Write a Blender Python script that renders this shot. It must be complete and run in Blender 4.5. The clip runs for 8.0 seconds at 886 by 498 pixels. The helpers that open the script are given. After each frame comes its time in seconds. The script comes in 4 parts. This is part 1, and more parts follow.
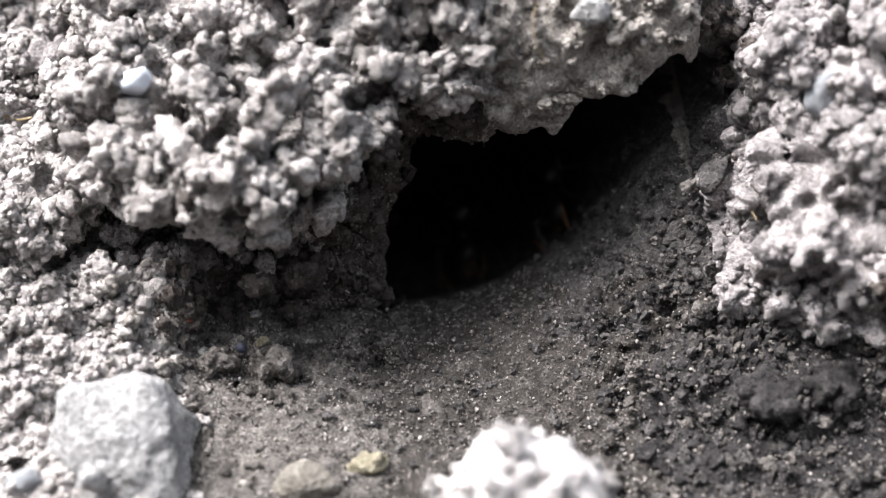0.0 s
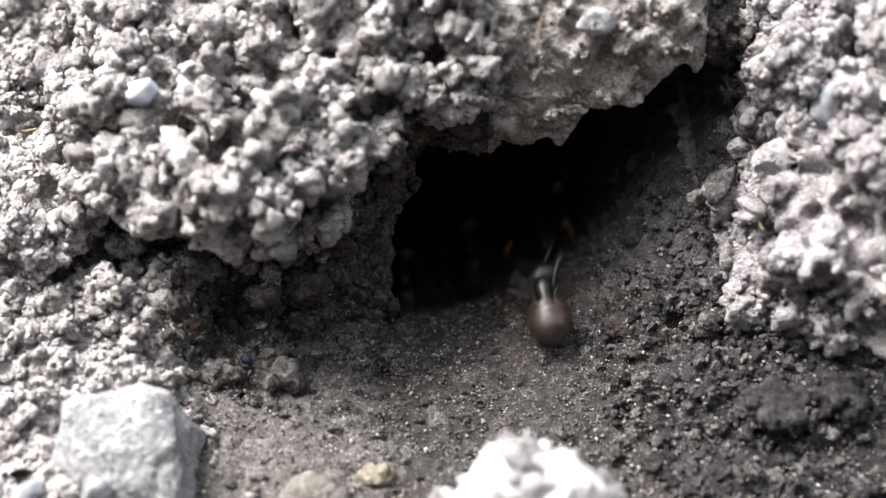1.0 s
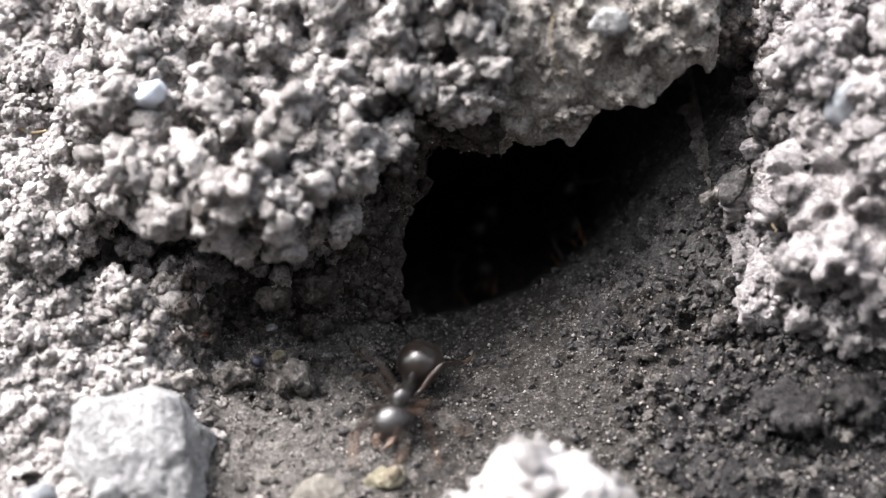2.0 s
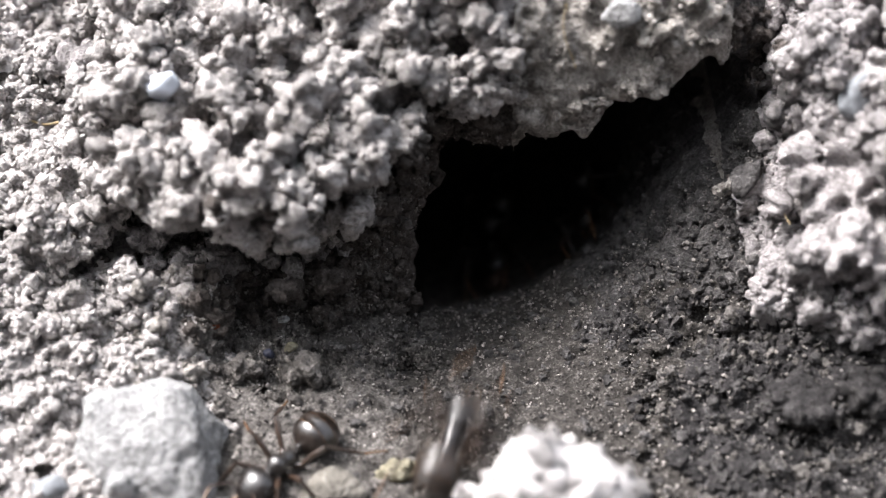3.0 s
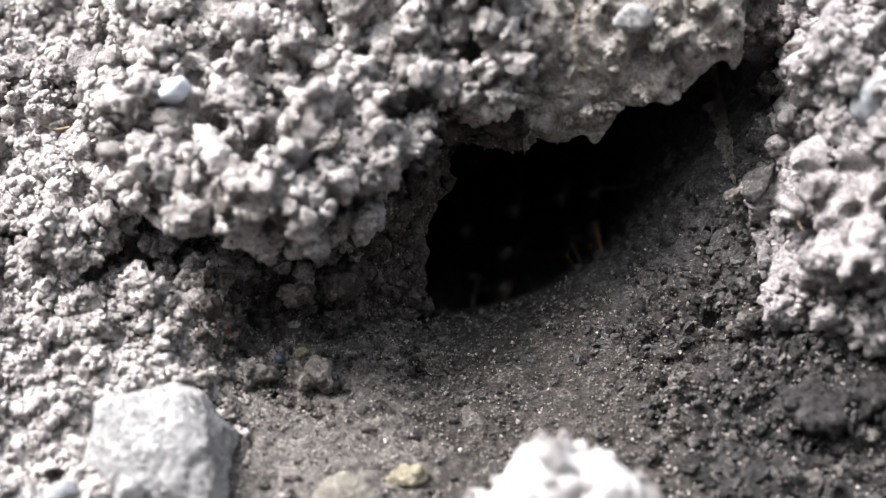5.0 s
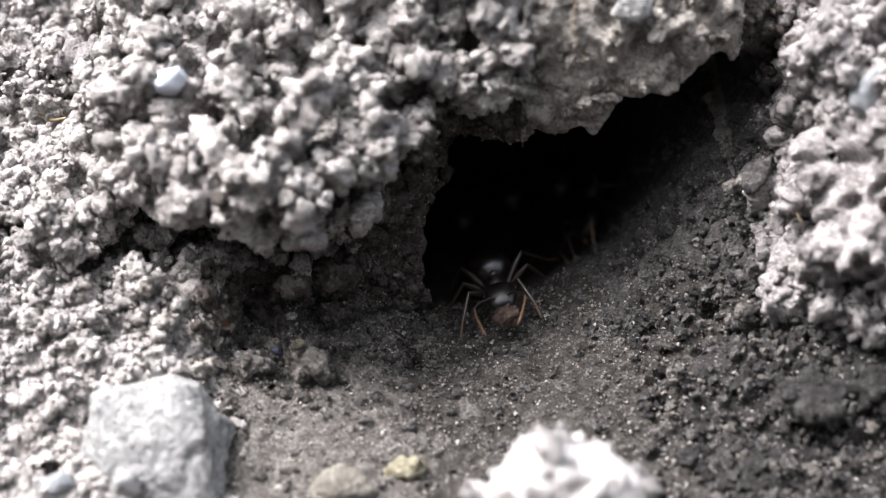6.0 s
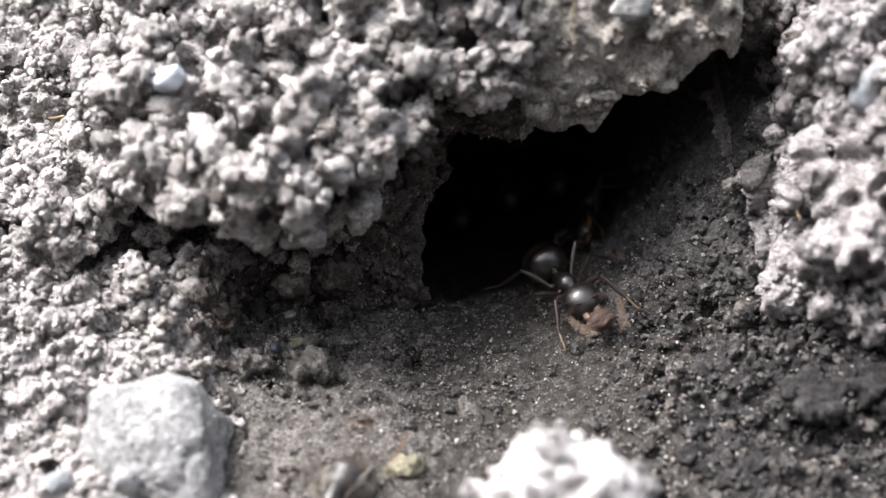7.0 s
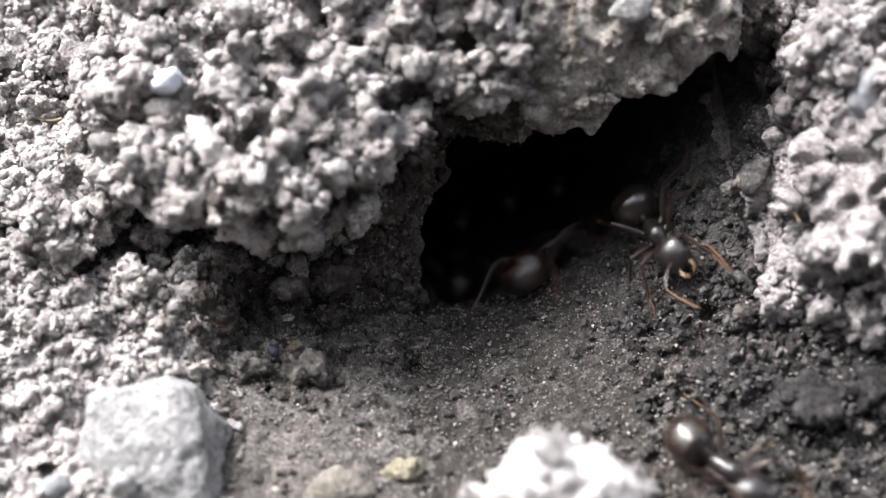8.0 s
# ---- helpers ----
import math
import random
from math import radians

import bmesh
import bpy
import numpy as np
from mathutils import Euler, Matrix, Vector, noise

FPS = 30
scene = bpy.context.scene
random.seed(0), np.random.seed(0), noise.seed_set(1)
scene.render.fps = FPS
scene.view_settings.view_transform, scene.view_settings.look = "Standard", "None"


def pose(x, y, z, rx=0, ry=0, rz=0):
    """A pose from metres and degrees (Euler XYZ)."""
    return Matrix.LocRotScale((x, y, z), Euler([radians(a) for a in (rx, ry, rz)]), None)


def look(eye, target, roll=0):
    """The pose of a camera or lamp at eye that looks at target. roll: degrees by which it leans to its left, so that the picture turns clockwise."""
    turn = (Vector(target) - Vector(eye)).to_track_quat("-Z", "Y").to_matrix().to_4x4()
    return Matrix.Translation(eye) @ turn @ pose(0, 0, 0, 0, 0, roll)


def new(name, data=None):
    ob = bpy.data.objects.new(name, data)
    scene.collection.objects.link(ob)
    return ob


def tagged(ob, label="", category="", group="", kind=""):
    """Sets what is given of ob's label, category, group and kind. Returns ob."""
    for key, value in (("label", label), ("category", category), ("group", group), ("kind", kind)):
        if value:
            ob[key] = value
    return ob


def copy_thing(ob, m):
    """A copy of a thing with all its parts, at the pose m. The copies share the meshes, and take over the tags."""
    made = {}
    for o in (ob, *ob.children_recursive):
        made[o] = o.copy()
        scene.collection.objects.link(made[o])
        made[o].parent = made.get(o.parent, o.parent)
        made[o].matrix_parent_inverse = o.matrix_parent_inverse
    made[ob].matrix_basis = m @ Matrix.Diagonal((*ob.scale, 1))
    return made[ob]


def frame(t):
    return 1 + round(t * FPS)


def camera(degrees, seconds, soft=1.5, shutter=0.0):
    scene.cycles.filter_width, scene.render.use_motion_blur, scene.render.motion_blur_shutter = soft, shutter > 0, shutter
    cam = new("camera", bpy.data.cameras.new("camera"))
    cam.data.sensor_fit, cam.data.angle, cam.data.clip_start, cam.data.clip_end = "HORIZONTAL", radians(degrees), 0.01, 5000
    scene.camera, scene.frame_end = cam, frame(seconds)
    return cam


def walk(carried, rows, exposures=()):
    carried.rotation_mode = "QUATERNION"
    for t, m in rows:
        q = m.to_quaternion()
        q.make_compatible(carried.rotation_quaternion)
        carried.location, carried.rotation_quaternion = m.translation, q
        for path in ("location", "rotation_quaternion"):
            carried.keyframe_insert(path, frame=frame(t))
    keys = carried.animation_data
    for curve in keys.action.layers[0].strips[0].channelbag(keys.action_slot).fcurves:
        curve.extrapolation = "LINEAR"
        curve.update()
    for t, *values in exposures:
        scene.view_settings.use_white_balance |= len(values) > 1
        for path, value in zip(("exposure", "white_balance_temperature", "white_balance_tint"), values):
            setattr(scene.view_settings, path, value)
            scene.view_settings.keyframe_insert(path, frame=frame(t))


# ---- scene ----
# An ant nest entrance in dry crumbled soil, seen from a few centimetres away.
# Lengths below are in millimetres and are brought to metres by MM.
MM = 0.001
cam = camera(28.0, 8.0, soft=1.1, shutter=1.0)
cam.data.dof.use_dof = True
cam.data.dof.focus_distance = 0.0538
cam.data.dof.aperture_fstop = 46.0
HOME = pose(0, -0.0214, 0.0347, 55, 0, 0)
ROWS = [  # seconds, pitch, yaw, roll, metres ahead
    (0.0, 0.000, 0.000, 0.000, 0.00000),
    (0.5, 0.203, -0.037, -0.038, 0.00003),
    (1.0, 0.356, 0.186, -0.057, 0.00015),
    (1.5, 0.506, 0.377, -0.110, 0.00031),
    (3.0, 0.154, 0.943, -0.073, 0.00049),
    (3.5, 0.168, 1.140, -0.111, 0.00050),
    (4.0, 0.367, 1.249, -0.120, 0.00050),
    (5.5, 0.221, 1.314, -0.017, 0.00067),
    (6.0, 0.047, 1.228, -0.008, 0.00077),
    (6.5, -0.091, 1.135, -0.010, 0.00088),
    (7.0, -0.015, 1.194, -0.047, 0.00084),
    (7.5, 0.038, 1.232, -0.070, 0.00090),
    (8.0, 0.084, 1.150, -0.014, 0.00095),
]
walk(cam, [(t, HOME @ pose(0, 0, -ahead, pitch, yaw, roll)) for t, pitch, yaw, roll, ahead in ROWS])

# ---- light: a bright, thinly clouded sky ----
SUN_UP, SUN_ROUND = 59.0, -77.0  # degrees above the ground; compass degrees from ahead, clockwise
world = bpy.data.worlds.new("sky")
scene.world = world
world.use_nodes = True
sky = world.node_tree.nodes.new("ShaderNodeTexSky")
sky.sky_type, sky.sun_disc = "NISHITA", False
sky.sun_elevation, sky.sun_rotation = radians(SUN_UP), radians(SUN_ROUND)
sky.dust_density, sky.air_density = 4.0, 1.0
back = world.node_tree.nodes["Background"]
back.inputs["Strength"].default_value = 0.135
veil = world.node_tree.nodes.new("ShaderNodeHueSaturation")  # thin cloud takes most of the blue away
veil.inputs["Saturation"].default_value = 0.35
world.node_tree.links.new(sky.outputs["Color"], veil.inputs["Color"])
world.node_tree.links.new(veil.outputs["Color"], back.inputs["Color"])
sun = new("sun", bpy.data.lights.new("sun", "SUN"))
sun.data.energy, sun.data.angle, sun.data.color = 2.1, radians(26), (1.0, 0.965, 0.985)
a, b = radians(SUN_ROUND), radians(SUN_UP)
sun.matrix_world = look((math.sin(a) * math.cos(b), math.cos(a) * math.cos(b), math.sin(b)), (0, 0, 0))
scene.view_settings.exposure = 2.10


# ---- materials ----
def nodes_of(name):
    mat = bpy.data.materials.new(name)
    mat.use_nodes = True
    return mat, mat.node_tree.nodes, mat.node_tree.links


def in_mm(nodes, links):
    """Object coordinates in millimetres."""
    co = nodes.new("ShaderNodeTexCoord")
    by = nodes.new("ShaderNodeVectorMath")
    by.operation = "SCALE"
    by.inputs["Scale"].default_value = 1000.0
    links.new(co.outputs["Object"], by.inputs[0])
    return by.outputs[0]


def earth(name, dark, light, pale, grain=0.12, rough=0.95, bump=0.6, spread=0.35, glint=0.0):
    """Dry mineral soil: grains of two sizes, paler dust in patches, and a shade of its own for each crumb. grain in mm."""
    mat, nodes, links = nodes_of(name)
    bsdf = nodes["Principled BSDF"]
    bsdf.inputs["Roughness"].default_value = rough
    bsdf.inputs["Specular IOR Level"].default_value = 0.2
    co = in_mm(nodes, links)

    def cloud(size, detail=4.0, rough_=0.6):
        n = nodes.new("ShaderNodeTexNoise")
        n.inputs["Scale"].default_value = 1.0 / size
        n.inputs["Detail"].default_value = detail
        n.inputs["Roughness"].default_value = rough_
        links.new(co, n.inputs["Vector"])
        return n.outputs["Fac"]

    fine, middle, wide = cloud(grain), cloud(grain * 4.5), cloud(2.6)
    ramp = nodes.new("ShaderNodeValToRGB")
    ramp.color_ramp.elements[0].position, ramp.color_ramp.elements[0].color = 0.18, (*dark, 1)
    ramp.color_ramp.elements[1].position, ramp.color_ramp.elements[1].color = 0.66, (*light, 1)
    e = ramp.color_ramp.elements.new(0.95)
    e.color = (*pale, 1)
    add = nodes.new("ShaderNodeMath")
    add.operation = "MULTIPLY_ADD"
    links.new(middle, add.inputs[0])
    add.inputs[1].default_value = 1.3
    half = nodes.new("ShaderNodeMath")
    half.operation = "MULTIPLY_ADD"
    links.new(fine, half.inputs[0])
    half.inputs[1].default_value, half.inputs[2].default_value = 1.35, -0.82
    links.new(half.outputs[0], add.inputs[2])
    links.new(add.outputs[0], ramp.inputs["Fac"])
    # each crumb and each patch a little lighter or darker
    geo = nodes.new("ShaderNodeNewGeometry")
    info = nodes.new("ShaderNodeObjectInfo")
    both = nodes.new("ShaderNodeMath")
    both.operation = "ADD"
    links.new(geo.outputs["Random Per Island"], both.inputs[0])
    links.new(info.outputs["Random"], both.inputs[1])
    wrap = nodes.new("ShaderNodeMath")
    wrap.operation = "FRACT"
    links.new(both.outputs[0], wrap.inputs[0])
    mixed = nodes.new("ShaderNodeMath")
    mixed.operation = "ADD"
    links.new(wrap.outputs[0], mixed.inputs[0])
    links.new(wide, mixed.inputs[1])
    value = nodes.new("ShaderNodeMapRange")
    value.inputs["From Min"].default_value, value.inputs["From Max"].default_value = 0.2, 1.6
    value.inputs["To Min"].default_value, value.inputs["To Max"].default_value = 1.0 - spread, 1.0 + spread
    links.new(mixed.outputs[0], value.inputs["Value"])
    hsv = nodes.new("ShaderNodeHueSaturation")
    links.new(ramp.outputs["Color"], hsv.inputs["Color"])
    links.new(value.outputs["Result"], hsv.inputs["Value"])
    links.new(hsv.outputs["Color"], bsdf.inputs["Base Color"])
    if glint:
        vor = nodes.new("ShaderNodeTexVoronoi")
        vor.inputs["Scale"].default_value = 1.0 / 0.16
        links.new(co, vor.inputs["Vector"])
        pick = nodes.new("ShaderNodeMapRange")
        pick.inputs["From Min"].default_value, pick.inputs["From Max"].default_value = 0.86, 0.88
        pick.inputs["To Min"].default_value, pick.inputs["To Max"].default_value = rough, rough - glint
        links.new(vor.outputs["Color"], pick.inputs["Value"])
        links.new(pick.outputs["Result"], bsdf.inputs["Roughness"])
    bumps = nodes.new("ShaderNodeBump")
    bumps.inputs["Strength"].default_value = bump
    bumps.inputs["Distance"].default_value = grain * 1.3 * MM
    links.new(add.outputs[0], bumps.inputs["Height"])
    links.new(bumps.outputs["Normal"], bsdf.inputs["Normal"])
    return mat


CRUMBLY = earth("dry_crumbly_soil", (0.185, 0.170, 0.162), (0.450, 0.424, 0.412), (0.560, 0.538, 0.527), 0.11, bump=1.0, spread=0.45)
PALE = earth("pale_dry_soil", (0.250, 0.235, 0.228), (0.560, 0.536, 0.526), (0.680, 0.660, 0.650), 0.11, bump=1.0, spread=0.3)
PACKED = earth("packed_soil", (0.018, 0.016, 0.014), (0.064, 0.058, 0.053), (0.205, 0.190, 0.179), 0.08, bump=1.0, spread=0.3, glint=0.3)
SAND = earth("sand_grain", (0.050, 0.045, 0.041), (0.190, 0.174, 0.163), (0.480, 0.449, 0.424), 0.12, bump=0.5, spread=0.75, glint=0.5)
GREYISH = earth("damp_grey_soil", (0.011, 0.010, 0.010), (0.042, 0.039, 0.039), (0.135, 0.127, 0.125), 0.09, bump=1.0, spread=0.4, glint=0.2)
# brownish soil with the overhang's shade mixed into its colour
SHADED_BROWN = earth("shaded_brown_soil", (0.034, 0.028, 0.025), (0.096, 0.083, 0.076), (0.200, 0.182, 0.168), 0.10, bump=0.9)
DUSTY = earth("dusty_packed_soil", (0.125, 0.112, 0.102), (0.350, 0.325, 0.299), (0.550, 0.522, 0.492), 0.11, bump=1.0, spread=0.3, glint=0.3)
LOOSE = earth("loose_grey_soil", (0.040, 0.036, 0.033), (0.138, 0.127, 0.118), (0.290, 0.271, 0.257), 0.10, bump=1.0, spread=0.35, glint=0.4)
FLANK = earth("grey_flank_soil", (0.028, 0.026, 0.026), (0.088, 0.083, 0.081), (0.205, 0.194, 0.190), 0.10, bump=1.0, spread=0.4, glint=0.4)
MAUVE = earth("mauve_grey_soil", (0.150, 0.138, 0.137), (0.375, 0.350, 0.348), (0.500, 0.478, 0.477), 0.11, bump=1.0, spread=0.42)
STONE = earth("pale_stone", (0.150, 0.149, 0.150), (0.375, 0.372, 0.371), (0.540, 0.536, 0.535), 0.13, rough=0.9, bump=0.9, spread=0.12)
# near-black, for the unseen light blocker added behind the viewer
SHADE = earth("dark_blocker", (0.012, 0.012, 0.012), (0.03, 0.029, 0.029), (0.06, 0.058, 0.058), 20.0, bump=0.3)


# ---- numbers and shapes ----
def grain_noise(p, size, seed):
    """Smooth noise between -1 and 1 at points p (n, 3), with bumps of the given size."""
    q = p / size
    base = np.floor(q).astype(np.int64)
    f = (q - base).astype(np.float32)
    f = f * f * (3 - 2 * f)
    out = np.zeros(len(p), np.float32)
    for k in range(8):
        c = [(k >> i) & 1 for i in range(3)]
        h = (base[:, 0] + c[0]) * 73856093 ^ (base[:, 1] + c[1]) * 19349663 ^ (base[:, 2] + c[2]) * 83492791 ^ seed * 9176263
        h = (h ^ (h >> 13)) * 1274126177
        h = ((h ^ (h >> 16)) & 65535).astype(np.float32) / 32767.5 - 1
        w = np.ones(len(p), np.float32)
        for i in range(3):
            w *= f[:, i] if c[i] else 1 - f[:, i]
        out += h * w
    return out


def packing(p, size, seed):
    """Crumbs packed side by side: low at the middle of a crumb, high in the pores between."""
    q = p / size
    base = np.floor(q).astype(np.int64)
    f = (q - base).astype(np.float32)
    best = np.full(len(p), 9.0, np.float32)
    for i in (-1, 0, 1):
        for j in (-1, 0, 1):
            for k in (-1, 0, 1):
                h = (base[:, 0] + i) * 73856093 ^ (base[:, 1] + j) * 19349663 ^ (base[:, 2] + k) * 83492791 ^ seed * 9176263
                h = (h ^ (h >> 13)) * 1274126177
                h = h ^ (h >> 16)
                d = (i + (h & 255) / 255.0 - f[:, 0]) ** 2 + (j + ((h >> 8) & 255) / 255.0 - f[:, 1]) ** 2 + (k + ((h >> 16) & 255) / 255.0 - f[:, 2]) ** 2
                best = np.minimum(best, d.astype(np.float32))
    return np.sqrt(best) - 0.45


def ease(a, b, v):
    t = np.clip((v - a) / (b - a), 0, 1)
    return t * t * (3 - 2 * t)


def soft_min(a, b, k):
    h = np.clip(0.5 + 0.5 * (b - a) / k, 0, 1)
    return b * (1 - h) + a * h - k * h * (1 - h)


def lump(p, x, y, z, rx, ry, rz, power=2.0):
    """How far the points are outside a rounded lump of earth."""
    q = np.abs((p - np.array((x, y, z), np.float32)) / np.array((rx, ry, rz), np.float32))
    r = (q ** power).sum(1) ** (1 / power)
    return (r - 1) * min(rx, ry, rz)


def polygon_distance(u, v, corners):
    """Signed distance in the plane to an outline, minus inside."""
    d = np.full(u.shape, 1e9, np.float32)
    inside = np.zeros(u.shape, bool)
    for (x0, y0), (x1, y1) in zip(corners, corners[1:] + corners[:1]):
        ex, ey = x1 - x0, y1 - y0
        wx, wy = u - x0, v - y0
        t = np.clip((wx * ex + wy * ey) / (ex * ex + ey * ey), 0, 1)
        d = np.minimum(d, (wx - ex * t) ** 2 + (wy - ey * t) ** 2)
        if y0 != y1:
            inside ^= ((y0 > v) != (y1 > v)) & (u < ex * (v - y0) / ey + x0)
    return np.where(inside, -1, 1) * np.sqrt(d)


# the outline of the nest's mouth, carried back along the tunnel
MOUTH = [(5.0, 3.6), (5.5, 4.83), (5.65, 5.7), (5.95, 6.6), (6.4, 7.4), (6.95, 8.35), (7.3, 9.3), (7.5, 9.6), (8.3, 9.5), (9.5, 9.95), (10.5, 10.5), (11.2, 10.75),
         (12.0, 11.25), (12.8, 11.6), (13.65, 11.95), (14.1, 12.4), (15.3, 12.5), (16.6, 11.6), (18.5, 9.5), (17.0, 4.0), (12.0, 1.0), (6.0, 1.0)]


def window(x, y):
    return ease(-19.7, -16.8, x) * ease(19.7, 16.8, x) * ease(4.8, 9.5, y) * ease(43.2, 39.5, y)


def floor_height(x, y):
    """The trodden floor: a trough that runs into the mouth, with a slope of crumbs beside it and a flank opposite."""
    base = 0.22 * np.clip(y - 15.5, -1.5, 10.0) - 0.85 * 1.5 * np.log1p(np.exp((np.minimum(y, 29) - 22.6 - 0.60 * np.clip(x + 1, 0, 4.5) + 0.15 * np.sin(1.3 * x)) / 1.5)) * ease(6.5, 3.5, x)
    left = ease(-6.6, -9.6, x + 0.10 * (y - 22)) * (np.maximum(0.62 * (y - 17.3) + 0.7, 0) - base)
    flank = np.log1p(np.exp((x - 3.6) * 1.4)) / 1.4
    right = np.minimum(flank, 9) * (0.72 * ease(16.0, 26.5, y) + 0.28 * ease(21.0, 25.0, y))
    return base + np.maximum(left, -0.5) + right


OVERHANG = np.array((0.0, -0.9, 0.63), np.float32)  # how far the bank leans out over the floor


def mouth_field(p):
    x, y, z = (p - OVERHANG).T
    ragged = 0.22 * grain_noise(np.stack([x, z, 0 * x], 1), 1.1, 21)
    return np.maximum(polygon_distance(x + 0.3 * y, z + 0.15 * y, MOUTH) * 0.93 + ragged, y - 38.5)


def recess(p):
    """The hollow under the brow; its soil is coloured darker to stand for shade."""
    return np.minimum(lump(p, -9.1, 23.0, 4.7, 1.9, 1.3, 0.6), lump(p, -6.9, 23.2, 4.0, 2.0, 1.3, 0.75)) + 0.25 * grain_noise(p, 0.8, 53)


def soil_field(p):
    x, y, z = p[:, 0], p[:, 1], p[:, 2]
    e = window(x, y)
    low = e * (np.minimum(floor_height(x, y), 11) + 3.4) - 3.4
    high = e * (np.clip(1.15 * (y - 22.0), -3, 11.5) * ease(-11, -6, x) + 3.4) - 3.4
    q = p - OVERHANG
    bank = (z - np.maximum(high, low - 0.4)) * 0.7
    for one in ((-8.2, 26.6, 6.8, 2.9, 2.9, 2.4), (-5.6, 26.0, 6.9, 3.0, 2.9, 2.4), (-3.3, 27.1, 7.6, 2.8, 3.0, 2.6),
                (-5.9, 29.3, 9.2, 5.2, 4.0, 3.2), (-1.6, 29.3, 9.0, 3.8, 4.0, 3.0),
                # the brow that hangs out over the recess
                (-8.9, 24.4, 6.9, 1.5, 1.5, 1.2), (-7.2, 23.9, 6.5, 1.7, 1.6, 1.3), (-5.3, 23.9, 5.9, 1.6, 1.5, 1.5), (-3.9, 24.9, 7.2, 1.5, 1.5, 1.3), (-5.0, 24.6, 4.6, 1.1, 1.1, 1.1),
                # the wall beside the mouth and the foot of the bank
                (-3.3, 25.6, 3.4, 1.5, 1.4, 2.2), (-2.6, 26.3, 5.0, 1.5, 1.5, 2.0), (-4.2, 25.2, 2.1, 1.9, 1.4, 1.3), (-6.4, 25.6, 2.4, 1.6, 1.3, 1.2),
                (8.3, 28.0, 8.9, 0.9, 1.1, 1.2), (9.3, 29.2, 9.6, 1.3, 1.3, 1.6)):
        bank = soft_min(bank, lump(q, *one), 0.9)
    bank = soft_min(bank, lump(q, 2.6, 28.9, 8.5, 5.4, 4.2, 3.4, 3.0), 0.5)
    bank = soft_min(bank, lump(q, 5.2, 29.7, 9.5, 3.0, 3.6, 2.2, 3.0), 0.4)
    bank = np.maximum(bank, -mouth_field(p))
    ground = (z - low) * 0.75
    for one in ((12.2, 23.3, 6.1, 3.4, 2.8, 3.3), (12.2, 21.4, 5.2, 2.8, 2.2, 2.0), (12.1, 25.6, 8.7, 3.0, 2.5, 2.6),
                (15.3, 22.4, 5.5, 3.0, 3.0, 3.4), (-9.0, 22.4, 3.2, 1.4, 1.2, 1.0), (-12.0, 24.0, 4.8, 2.2, 2.0, 1.6)):
        ground = soft_min(ground, lump(p, *one), 0.7)
    hollow = recess(p)
    ground, bank = np.maximum(ground, -hollow), np.maximum(bank, -hollow)
    return soft_min(bank, ground, 0.35 + 1.5 * ease(-1.6, -4.0, x) * ease(5.2, 3.2, z))


def onto_surface(p, times=4):
    for _ in range(times):
        d = soil_field(p)
        g = np.stack([soil_field(p + np.eye(3, dtype=np.float32)[i] * 0.05) - d for i in range(3)], 1) / 0.05
        p = p - g * (d / np.maximum((g * g).sum(1), 0.05))[:, None]
    return p


def is_mass(p):
    return (p[:, 1] > 21.9 - 1.5 * ease(4.8, 5.6, p[:, 2])) & (p[:, 0] > -12) & (p[:, 0] < 1.2) & (p[:, 2] > 3.5 + 2.4 * ease(-5.0, -2.8, p[:, 0]) + 2.4 * ease(-3.4, -1.7, p[:, 0]) + 0.12 * (p[:, 1] - 25) + 0.9 * grain_noise(p, 1.1, 43)) & (recess(p) > 0.3)


def is_slab(p):
    return (p[:, 1] > 22) & (p[:, 0] >= 1.2) & (p[:, 0] < 7.6) & (p[:, 2] > 5.6 + 0.4 * grain_noise(p, 1.0, 45))


def is_clump(p):
    return (p[:, 0] > 8.6 + 0.25 * (p[:, 1] - 24) + 0.9 * grain_noise(p, 1.3, 41)) & (p[:, 1] > 19.2) & (p[:, 2] > 3.0)


# ---- the soil as one body ----
rng = np.random.default_rng(7)
STEP = 0.12
LOW, HIGH = np.array((-20.0, 4.4, -3.8)), np.array((20.0, 43.5, 14.0))
COUNT = np.ceil((HIGH - LOW) / STEP).astype(int)


PORES = ((-7.4, 24.6, 9.6, 0.50), (-6.0, 24.4, 9.6, 0.40), (-3.7, 24.4, 9.8, 0.42), (-4.5, 22.8, 8.2, 0.60), (-3.4, 23.0, 8.2, 0.45), (-4.6, 22.1, 6.2, 0.55),
         (-3.2, 23.8, 5.5, 0.50), (-5.9, 21.9, 6.6, 0.40), (-1.9, 24.4, 9.3, 0.45), (-0.2, 24.5, 9.7, 0.50), (-0.3, 24.5, 8.7, 0.45), (-9.5, 23.0, 8.2, 0.40),
         (-7.7, 22.8, 8.3, 0.38), (-11.5, 29.7, 7.9, 0.40), (-12.2, 23.3, 5.9, 0.32), (-9.3, 20.9, 2.9, 0.36), (-9.5, 24.5, 4.3, 0.42), (-6.6, 22.3, 7.9, 0.32),
         (-2.4, 23.8, 6.8, 0.42), (-5.5, 23.1, 8.6, 0.35), (-1.6, 24.4, 7.3, 0.40), (-12.3, 16.6, 0.3, 0.55))  # wide dark gaps between the nodules: place and size


